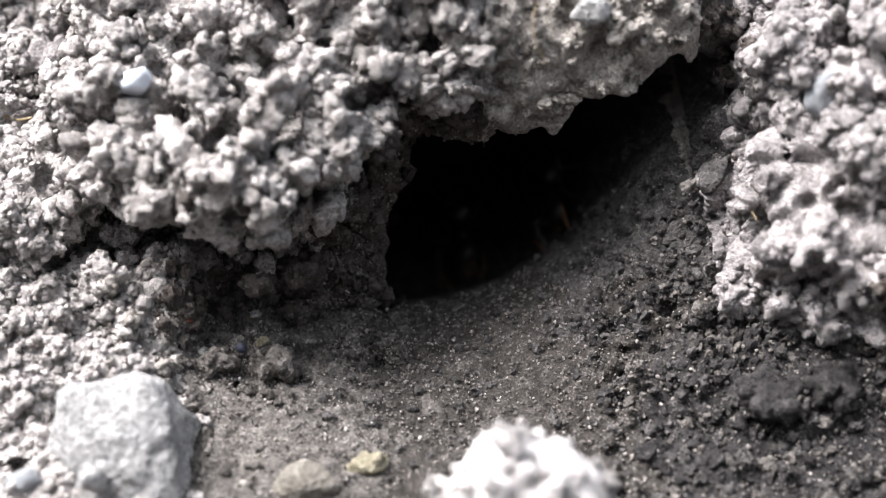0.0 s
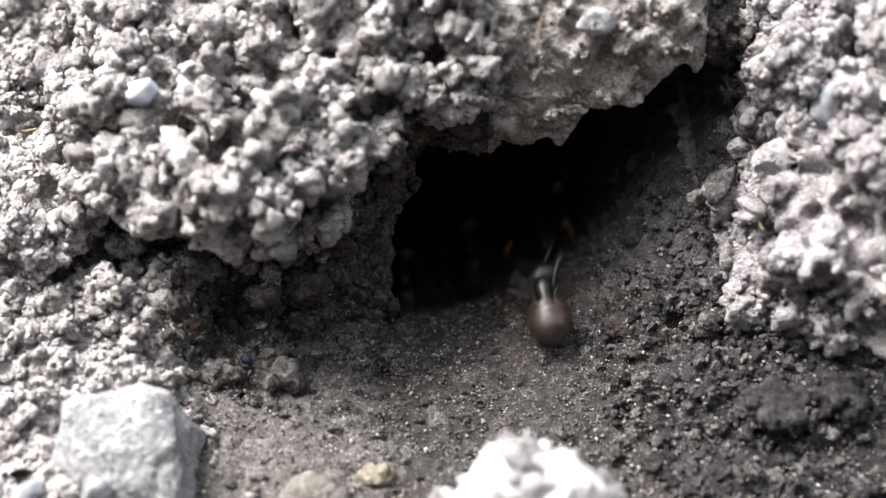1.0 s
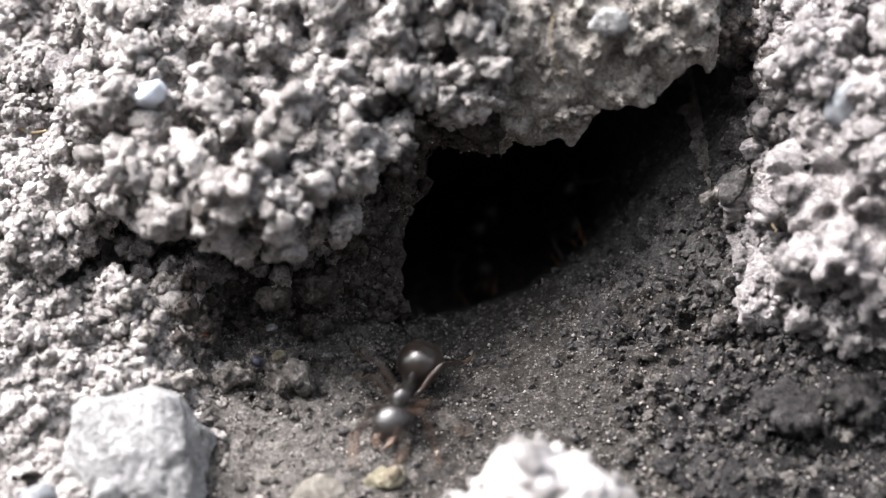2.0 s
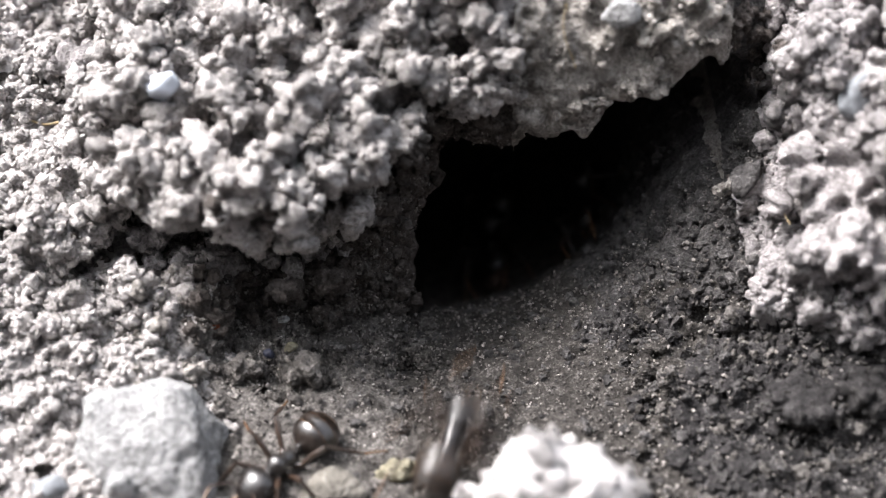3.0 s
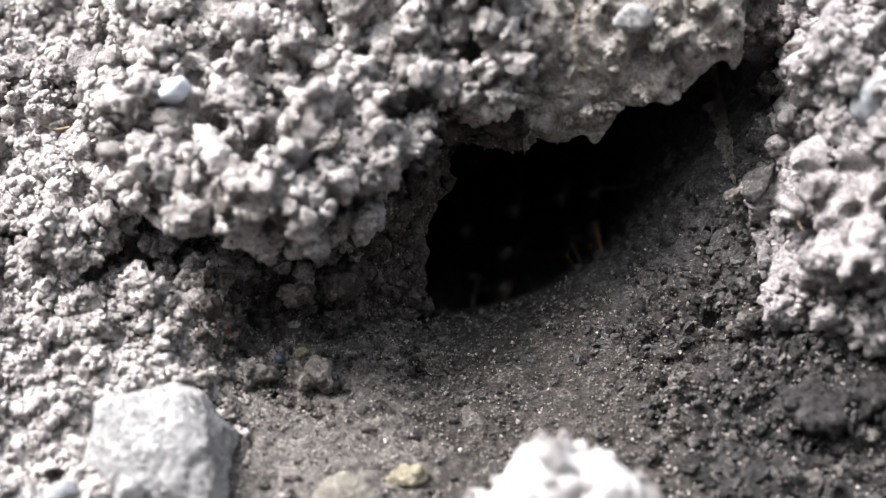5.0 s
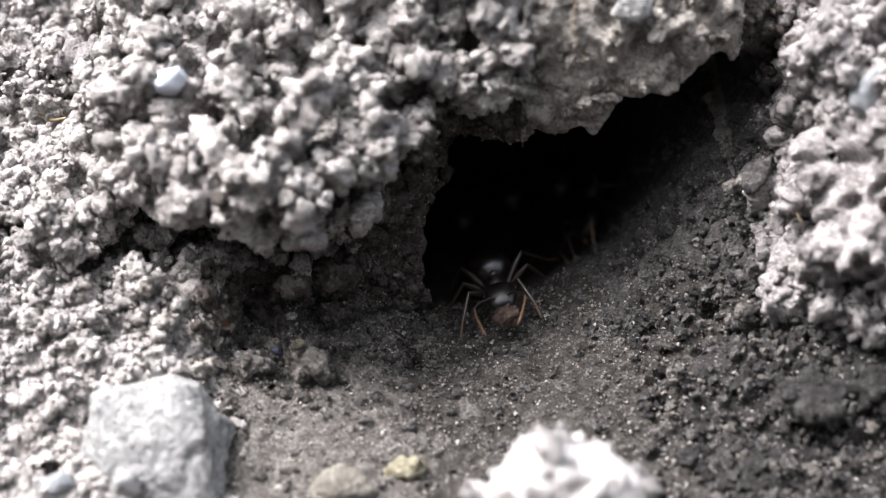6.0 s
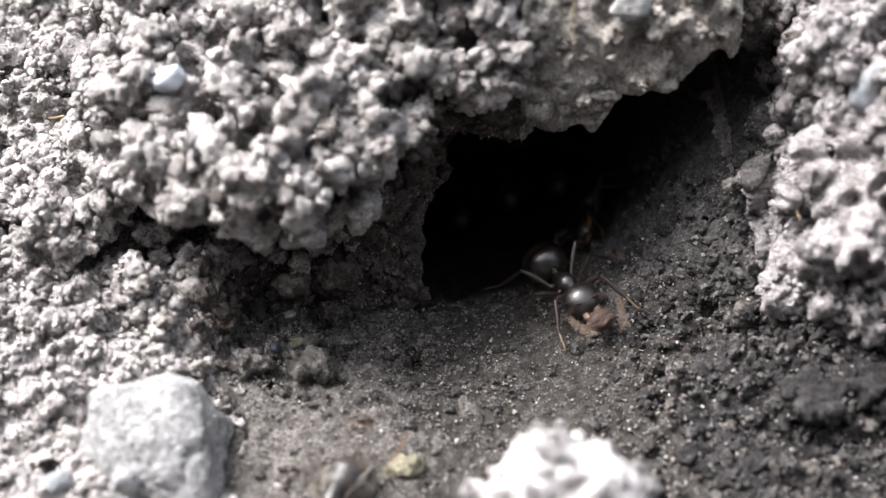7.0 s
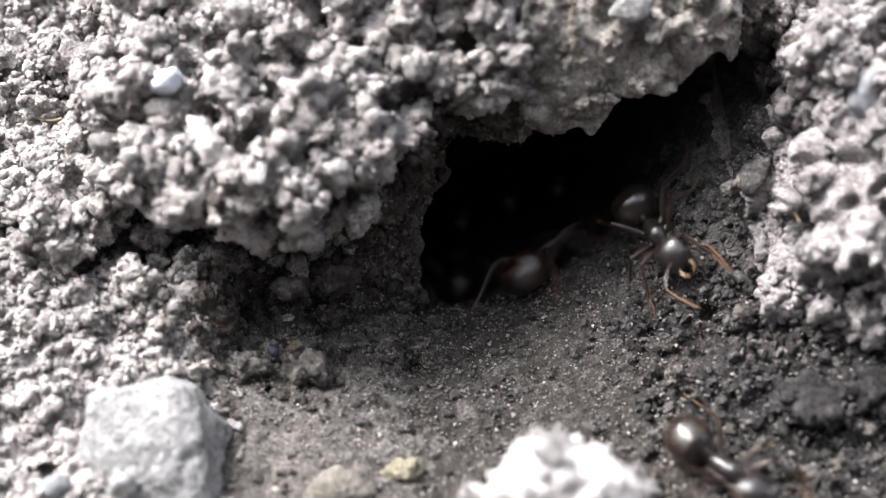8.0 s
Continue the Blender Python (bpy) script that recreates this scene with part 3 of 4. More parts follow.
DARK_BLUE = plain("dark_blue_grit", (0.035, 0.038, 0.060), 0.6, 0.3, 0.3, 0.2)
STRAW = plain("dry_straw", (0.36, 0.28, 0.16), 0.6, 0.3, 0.3, 0.2)


def rock(name, seed, dims, material, facets=14, level=5, wear=0.05, at=(0, 0, 0), turn=(0, 0, 0), round_=10.0, planes=()):
    """A stone with flat broken faces and worn edges; dims are half sizes in mm; planes, where given, are its broken faces: the way each one looks and how far out it lies."""
    bm = bmesh.new()
    bmesh.ops.create_icosphere(bm, subdivisions=level, radius=1.0)
    v = np.array([w.co for w in bm.verts], np.float32)
    f = np.array([[w.index for w in face.verts] for face in bm.faces], np.int32)
    bm.free()
    k = np.random.default_rng(seed)
    n = k.normal(size=(facets, 3)).astype(np.float32)
    away = k.uniform(0.72, 1.0, facets).astype(np.float32)
    if planes:
        n, away = np.array([p_[:3] for p_ in planes], np.float32), np.array([p_[3] for p_ in planes], np.float32)
    n /= np.linalg.norm(n, axis=1)[:, None]
    push = np.maximum(v @ n.T, 0.02) / away
    r = 1 / ((push ** round_).sum(1) ** (1 / round_))
    r = (r if planes else np.minimum(r, 1.25)) * (1 + wear * grain_noise(v + seed, 0.35, seed) + 0.5 * wear * grain_noise(v + seed, 0.13, seed + 3) + 0.3 * wear * grain_noise(v + seed, 0.06, seed + 5))
    ob = new(name, mesh_of(name, v * r[:, None] * np.array(dims, np.float32), f, material))
    ob.matrix_basis = pose(at[0] * MM, at[1] * MM, at[2] * MM, *turn)
    return ob


def clod(name, seed, dims, knobs, size, material, at, step, lobes=()):
    """A lump of crumbs grown together; dims are half sizes in mm."""
    k = np.random.default_rng(seed)
    dims = np.array(dims, np.float32)
    half = dims + size * 1.8
    axes = [np.arange(-h, h + step, step, dtype=np.float32) for h in half]
    p = np.stack(np.meshgrid(*axes, indexing="ij"), -1).reshape(-1, 3)
    field = lump(p, 0, 0, 0, *(dims * 0.85))
    for x, y, z, r in lobes:
        field = soft_min(field, lump(p, x, y, z, r, r, r), 0.5)
    for _ in range(knobs):
        d = k.normal(size=3)
        d /= np.linalg.norm(d)
        c, r = d * dims * k.uniform(0.72, 0.98), size * k.uniform(0.45, 1.15)
        field = soft_min(field, np.sqrt((((p - c) * k.uniform(0.85, 1.2, 3)) ** 2).sum(1)) - r, 0.4 * size)
    field += 0.12 * size * packing(p + seed, size * 0.9, seed) + 0.18 * size * packing(p + seed, size * 0.4, seed + 1)
    v, f = skin(field.reshape([len(a_) for a_ in axes]), -half, step)
    ob = new(name, mesh_of(name, v, f, material))
    ob.matrix_basis = pose(at[0] * MM, at[1] * MM, at[2] * MM)
    return ob


def stud(ob, count, small, large, material):
    """Loose crumbs that stick to a clod, as parts of it; sizes in mm."""
    k = np.random.default_rng(count)
    places = np.array([v.co for v in ob.data.vertices], np.float32)
    shared = [mesh_of("crumb", *crumb_shape(3 if large > 0.25 else 2, n + 1, 0.6), material) for n in range(5)]
    for n in range(count):
        c = new("crumb", shared[n % 5])
        c.parent = ob
        size = small * (large / small) ** (k.random() ** 1.5)
        c.matrix_basis = Matrix.LocRotScale(Vector(places[k.integers(len(places))]), Euler(k.uniform(0, 6, 3)), Vector((size, size * k.uniform(0.7, 1.1), size)))
    return ob


def fibre(name, points, radius, material):
    """A thin curved stalk through a few points, in mm."""
    cu = bpy.data.curves.new(name, "CURVE")
    cu.dimensions, cu.bevel_depth, cu.bevel_resolution, cu.use_fill_caps = "3D", radius * MM, 2, True
    sp = cu.splines.new("BEZIER")
    sp.bezier_points.add(len(points) - 1)
    for b_, p in zip(sp.bezier_points, points):
        b_.co = Vector(p) * MM
        b_.handle_left_type = b_.handle_right_type = "AUTO"
    cu.materials.append(material)
    ob = new(name, cu)
    me = bpy.data.meshes.new_from_object(ob.evaluated_get(bpy.context.evaluated_depsgraph_get()))
    bpy.data.objects.remove(ob)
    return new(name, me)


def height(x, y):
    """Where the ground stands at a place, in mm."""
    x, y = np.array([x], np.float32), np.array([y], np.float32)
    e = window(x, y)
    return float((e * (np.minimum(floor_height(x, y), 11) + 3.4) - 3.4)[0])


def loose_things():
    faces_of = ((-0.05, 1, 0.15, 1.95), (-1, 0.22, 0.25, 2.25), (1, 0.12, 0.2, 1.68), (1, 0.75, 0.3, 1.85), (1, 0.15, 0.4, 2.1), (-0.05, 0.42, 0.9, 1.45), (0.25, 0.05, 0.95, 1.55),
                (0, -0.25, 1, 1.75), (-0.5, -0.1, 0.8, 1.7), (0, -1, 0, 2.6), (0, 0, -1, 1.8), (0.5, 0.7, -0.6, 1.9), (-0.5, 0.6, -0.6, 1.9))
    tagged(rock("stone", 6, (1, 1, 1), STONE, 13, 6, 0.06, (-8.94, 16.83, 1.08), (55, 0, 0), 13.0, faces_of),
           "pale grey angular stone half sunk in loose soil", "stone")
    tagged(stud(clod("soil_clod", 12, (2.4, 1.9, 1.7), 110, 0.32, PALE, (2.11, 13.29, 2.31), 0.08, ((-0.55, 0.1, 1.15, 0.95), (0.9, 0.0, 0.85, 0.75), (1.7, 0.1, 0.2, 0.7))), 90, 0.10, 0.34, PALE),
           "pale knobbly soil clod lying on the nest floor", "soil clod")
    for k, (x, y, z, s, m) in enumerate(((-12.01, 27.5, 7.6) + (1.0, MAUVE), (-8.8, 21.2, 3.14) + (0.85, CRUMBLY), (-5.04, 20.07, 1.53) + (0.72, LOOSE), (-6.7, 19.93, 1.68) + (0.55, LOOSE), (-4.23, 21.88, 3.42) + (0.5, SHADED_BROWN), (-5.48, 20.91, 3.77) + (0.4, SHADED_BROWN))):
        tagged(stud(clod("soil_clod", 70 + k, (s, s * 0.7, s * 0.62), 34, 0.26 * s + 0.06, m, (x, y, z), 0.055), 26, 0.06, 0.16, m),
               "porous grey clod of soil set in finer crumbs", "soil clod", group="clods in the crumbs")
    tagged(rock("pebble", 8, (1.0, 0.9, 0.75), TAN, 24, 5, 0.07, (-3.95, 15.95, 0.45), (0, 0, 30), 6.0),
           "smooth rounded tan pebble on the trodden soil", "pebble")
    tagged(clod("yellow_crumb", 17, (0.62, 0.42, 0.32), 14, 0.2, YELLOW, (-2.1, 16.75, 0.45), 0.035),
           "crumbly yellowish bit of earth on the floor", "earth crumb")
    for k, (x, y, s) in enumerate(((-5.45, 16.9, 0.5), (-5.0, 20.2, 0.62), (-5.2, 15.9, 0.4), (-6.3, 20.9, 0.4), (-6.9, 17.6, 0.45), (5.9, 17.3, 0.5), (7.6, 17.0, 0.6), (-3.5, 18.4, 0.35))):
        tagged(rock("soil_lump", 20 + k, (s, s * 0.8, s * 0.55), GREYISH if x > 0 else TAN if k == 0 else LOOSE, 12, 4, 0.2, (x, y, height(x, y) + 0.02), (0, 0, 40 * k)),
               "small grey lump of soil on the floor" if k else "small tan lump of soil beside a pebble", "soil lump", group="soil lumps on the floor")
    for k, (x, y, s) in enumerate(((9.5, 18.5, 1.05), (11.4, 18.6, 0.95))):
        tagged(stud(clod("soil_clod", 60 + k, (s, s * 0.9, s * 0.6), 40, 0.24, GREYISH, (x, y, height(x, y) + 0.25), 0.05), 36, 0.05, 0.15, FLANK),
               "grey crumbly soil clod on the flank", "soil clod")
    tagged(rock("orange_grit", 40, (0.2, 0.17, 0.17), BRICKY, 9, 3, 0.05, (-7.62, 20.7, 2.64)), "tiny orange brick-coloured grit grain in soil", "grit")
    tagged(rock("white_grit", 41, (0.20, 0.12, 0.11), STONE, 9, 3, 0.05, (-5.72, 21.99, 1.87)), "tiny white grit grain on the floor", "grit")
    tagged(rock("tan_grit", 46, (0.19, 0.14, 0.14), YELLOW, 8, 3, 0.05, (-5.44, 20.93, 1.65), (0, 0, 20)), "tiny tan grit grain on the nest floor", "grit")
    tagged(rock("grey_grit", 47, (0.26, 0.15, 0.13), FLANK, 8, 3, 0.05, (-4.09, 21.1, 1.58), (0, 0, -15)), "tiny olive-grey grit grain on the floor", "grit")
    tagged(rock("blue_grit", 48, (0.17, 0.13, 0.13), DARK_BLUE, 8, 3, 0.05, (-6.04, 20.61, 1.66)), "tiny dark blue-grey grit grain on the floor", "grit")
    tagged(rock("quartz_grain", 42, (0.42, 0.38, 0.42), QUARTZ, 9, 4, 0.03, (-8.78, 22.91, 9.47), (0, 30, 0)), "milky white quartz grain stuck in soil crumbs", "quartz grain")
    tagged(rock("quartz_grain", 43, (0.14, 0.13, 0.30), STONE, 7, 3, 0.03, (6.53, 24.76, 4.1), (0, 15, 0)), "small pale quartz grain in the soil flank", "quartz grain")
    tagged(rock("blue_grit", 44, (0.62, 0.5, 0.6), BLUE_GREY, 10, 4, 0.06, (10.91, 22.6, 9.32)), "blue-grey gravel grain stuck in soil crumbs", "gravel grain")
    tagged(rock("white_grit", 45, (0.55, 0.3, 0.4), STONE, 9, 4, 0.05, (4.24, 23.94, 11.14)), "pale stone chip set in packed soil", "grit")
    for k, (x, y, z, s, m) in enumerate(((10.03, 20.51, 5.57) + (1.0, MAUVE), (9.41, 24.08, 7.69) + (0.85, MAUVE), (10.84, 24.55, 10.45) + (1.0, MAUVE), (-2.65, 23.43, 9.15) + (0.6, CRUMBLY), (12.13, 20.19, 3.48) + (0.75, MAUVE), (-8.59, 24.97, 10.14) + (0.6, CRUMBLY))):
        tagged(stud(clod("soil_clod", 90 + k, (s, s * 0.8, s * 0.66), 30, 0.22 * s, m, (x, y, z), 0.055), 40, 0.08, 0.26, m),
               "rounded pale clod grown into a bank of crumbs", "soil clod", group="clods in the crumbs")
    tagged(rock("blue_pebble", 51, (0.5, 0.42, 0.4), BLUE_GREY, 12, 4, 0.06, (-11.78, 15.34, 0.97)), "small blue-grey pebble beside a pale stone", "pebble")
    tagged(rock("white_chip", 52, (0.36, 0.3, 0.42), STONE, 10, 4, 0.05, (-9.68, 14.93, 1.51), (20, 0, 10)), "small white chip leaning on the pale stone", "grit")
    tagged(fibre("straw_bit", [(-13.88, 26.19, 6.62), (-13.47, 25.99, 6.5), (-13.11, 25.92, 6.45), (-12.73, 25.97, 6.49)], 0.045, STRAW), "thin dry straw fibre lying on crumbs", "straw")
    tagged(fibre("straw_bit", [(8.85, 22.15, 6.04), (8.96, 21.81, 5.93), (9.11, 21.35, 5.79)], 0.015, STRAW), "thin dry straw fibre lying on crumbs", "straw")
    tagged(fibre("straw_bit", [(2.66, 23.93, 11.52), (2.57, 23.67, 10.97), (2.96, 23.5, 9.69)], 0.016, STRAW), "thin dry root fibre on packed soil", "straw")


loose_things()

# ---- ants ----
BODY = plain("dark_ant_shell", (0.012, 0.009, 0.008), 0.38, 0.75, 0.5, 0.25, coat=0.2)
BELLY = plain("gaster_shell", (0.017, 0.011, 0.008), 0.34, 0.9, 0.6, 0.6, coat=0.3)
BAND = plain("gaster_band", (0.075, 0.040, 0.019), 0.35, 0.6)
LIMB = plain("dark_amber_limb", (0.032, 0.018, 0.011), 0.36, 0.8, 0.3, 0.15)
AMBER = plain("amber_limb", (0.120, 0.060, 0.024), 0.40, 0.7, 0.3, 0.15)
EYE = plain("ant_eye", (0.006, 0.006, 0.007), 0.25, 0.6)
CLAY = earth("damp_brown_clay", (0.040, 0.026, 0.021), (0.120, 0.084, 0.070), (0.210, 0.160, 0.140), 0.10, bump=0.9, spread=0.2)


def part(name, bm_or_mesh, material, parent, label=""):
    me = bm_or_mesh
    ob = new(name, me)
    ob.parent = parent
    if label:
        ob["label"] = label
    return ob


def turned(name, rings, materials, n=20, slots=None):
    """A body along y from rings of (y, z, half width, half height)."""
    ang = np.arange(n) * 2 * math.pi / n
    v = np.concatenate([np.stack([w * np.cos(ang), np.full(n, y), z + h * np.sin(ang)], 1) for y, z, w, h in rings])
    m = len(rings)
    f = np.array([(i * n + j, (i + 1) * n + j, (i + 1) * n + (j + 1) % n, i * n + (j + 1) % n) for i in range(m - 1) for j in range(n)], np.int32)
    s = None if slots is None else np.repeat(np.array(slots), n)
    return mesh_of(name, v, f, materials, slots=s)


def tube(name, points, radii, material, n=8):
    """A jointed limb through the points, in mm."""
    p = np.array(points, float)
    d = np.gradient(p, axis=0)
    d /= np.linalg.norm(d, axis=1)[:, None]
    side = np.cross(d, (0.13, 0.2, 0.97))
    side /= np.linalg.norm(side, axis=1)[:, None]
    up = np.cross(side, d)
    ang = np.arange(n) * 2 * math.pi / n
    v = np.concatenate([p[i] + radii[i] * (np.cos(ang)[:, None] * side[i] + np.sin(ang)[:, None] * up[i]) for i in range(len(p))])
    f = np.array([(i * n + j, i * n + (j + 1) % n, (i + 1) * n + (j + 1) % n, (i + 1) * n + j) for i in range(len(p) - 1) for j in range(n)], np.int32)
    return mesh_of(name, v, f, material)


LEGS = {  # where each right leg springs from, its knee, ankle and toe from there
    "front": ((0.20, 0.50, 0.58), (0.62, 0.62, 0.42), (0.95, 1.25, -0.30), (1.05, 1.75, -0.56)),
    "middle": ((0.24, 0.12, 0.55), (0.85, 0.10, 0.50), (1.40, -0.12, -0.28), (1.85, -0.30, -0.53)),
    "hind": ((0.22, -0.28, 0.56), (0.80, -0.62, 0.60), (1.30, -1.45, -0.20), (1.55, -2.10, -0.54)),
}


def build_ant():
    ant = new("ant")
    ant.empty_display_size = MM
    thorax = part("thorax", turned("thorax", [(y_ * 0.78, z_, w_, h_) for y_, z_, w_, h_ in [(-0.62, 0.60, 0.02, 0.02), (-0.60, 0.60, 0.15, 0.15), (-0.48, 0.64, 0.23, 0.24), (-0.25, 0.70, 0.25, 0.26), (-0.08, 0.71, 0.21, 0.22),
                                                 (0.05, 0.76, 0.27, 0.27), (0.25, 0.80, 0.31, 0.29), (0.45, 0.78, 0.29, 0.26), (0.62, 0.73, 0.20, 0.19), (0.74, 0.70, 0.12, 0.11), (0.82, 0.69, 0.09, 0.09)]], BODY), BODY, ant)
    part("waist", turned("waist", [(y_ * 0.85 + 0.08, z_, w_, h_) for y_, z_, w_, h_ in [(-0.98, 0.62, 0.06, 0.06), (-0.88, 0.64, 0.09, 0.12), (-0.80, 0.70, 0.15, 0.25), (-0.74, 0.68, 0.13, 0.22), (-0.66, 0.60, 0.08, 0.09), (-0.56, 0.59, 0.07, 0.08)]], BODY), BODY, ant)
    rings, slots = [], []
    # four overlapping shells with a paler seam between them
    stops = [(-0.92, 0.05), (-0.98, 0.22), (-1.08, 0.40), (-1.22, 0.53), (-1.40, 0.61), (-1.425, 0.605), (-1.435, 0.585), (-1.60, 0.62), (-1.78, 0.60), (-1.805, 0.592), (-1.815, 0.57),
             (-1.95, 0.53), (-2.06, 0.45), (-2.08, 0.44), (-2.09, 0.41), (-2.18, 0.32), (-2.26, 0.20), (-2.31, 0.09), (-2.33, 0.01)]
    for i, (y, r) in enumerate(stops):
        rings.append((y + 0.30, 0.66 + 0.10 * math.sin(min(1, (-0.92 - y) / 1.4) * math.pi), r * 1.12, r))
        if i:
            slots.append(1 if i in (5, 6, 9, 10, 13, 14) else 0)
    part("gaster", turned("gaster", rings, [BELLY, BAND], 28, slots), BELLY, ant, "glossy dark brown gaster with pale seams")
    head = part("head", turned("head", [(y_ * 1.06 - 0.28, z_, w_ * 1.18, h_ * 1.15) for y_, z_, w_, h_ in [(0.80, 0.66, 0.02, 0.02), (0.82, 0.66, 0.20, 0.14), (0.90, 0.67, 0.37, 0.25), (1.05, 0.68, 0.46, 0.32), (1.22, 0.67, 0.47, 0.33), (1.40, 0.63, 0.43, 0.31),
                                               (1.56, 0.58, 0.36, 0.26), (1.68, 0.53, 0.28, 0.19), (1.75, 0.50, 0.20, 0.12), (1.77, 0.49, 0.03, 0.03)]], BODY, 24), BODY, ant)
    for s in (-1, 1):
        v, f = crumb_shape(3, 3, 0.0)
        part("eye", mesh_of("eye", v * np.array((0.06, 0.11, 0.10), np.float32) + np.array((s * 0.50, 1.08, 0.78), np.float32), f, EYE), EYE, head, "black compound eye")
        part("mandible", tube("mandible", [(s * 0.18, 1.52, 0.47), (s * 0.24, 1.67, 0.42), (s * 0.18, 1.82, 0.38), (s * 0.03, 1.91, 0.36)], [0.08, 0.085, 0.06, 0.012], AMBER), AMBER, head, "amber mandible")
        feeler = part("antenna", tube("antenna", [(0, 0, 0), (s * 0.22, 0.12, 0.14), (s * 0.52, 0.40, 0.22), (s * 0.68, 0.62, 0.20)], [0.035, 0.03, 0.032, 0.04], LIMB), LIMB, ant, "elbowed amber antenna")
        feeler.location = Vector((s * 0.15, 1.38, 0.74)) * MM
        part("antenna_tip", tube("antenna_tip", [(s * 0.68, 0.62, 0.20), (s * 0.66, 0.85, 0.10), (s * 0.58, 1.15, -0.05), (s * 0.48, 1.48, -0.18), (s * 0.42, 1.62, -0.22)], [0.032, 0.04, 0.045, 0.05, 0.02], AMBER), AMBER, feeler)
    for which, (root, knee, ankle, toe) in LEGS.items():
        for s in (-1, 1):
            k, a_, t_ = [(s * q[0], q[1], q[2]) for q in (knee, ankle, toe)]
            leg = part("leg", tube("leg", [(0, 0, 0), (k[0] * 0.18, k[1] * 0.18, -0.06), (k[0] * 0.3, k[1] * 0.3, 0.06), (k[0] * 0.65, k[1] * 0.65, k[2] * 0.62), k], [0.10, 0.10, 0.075, 0.095, 0.055], LIMB), LIMB, ant)
            leg.location = Vector((s * root[0], root[1] * 0.78, root[2])) * MM
            mid = [(k[i] + a_[i]) / 2 for i in range(3)]
            part("tibia", tube("tibia", [k, (k[0] * 0.8 + a_[0] * 0.2, k[1] * 0.8 + a_[1] * 0.2, k[2] * 0.8 + a_[2] * 0.2), mid, a_], [0.05, 0.06, 0.062, 0.045], LIMB), LIMB, leg)
            q = [(a_[i] + t_[i]) / 2 for i in range(3)]
            part("tarsus", tube("tarsus", [a_, q, t_, (t_[0] + s * 0.08, t_[1], t_[2])], [0.035, 0.03, 0.026, 0.01], AMBER), AMBER, leg, "slender amber foot")
    return tagged(ant, "shiny dark brown ant with amber legs walking on soil", "ant", "ants at the nest")


ANT = build_ant()
PELLET = tagged(clod("soil_pellet", 33, (0.42, 0.34, 0.34), 16, 0.14, CLAY, (0, 0, 0), 0.04), "brown crumb of damp earth in an ant's jaws", "soil pellet")
ANTS = [ANT] + [copy_thing(ANT, pose(0, 0, 0)) for _ in range(7)]

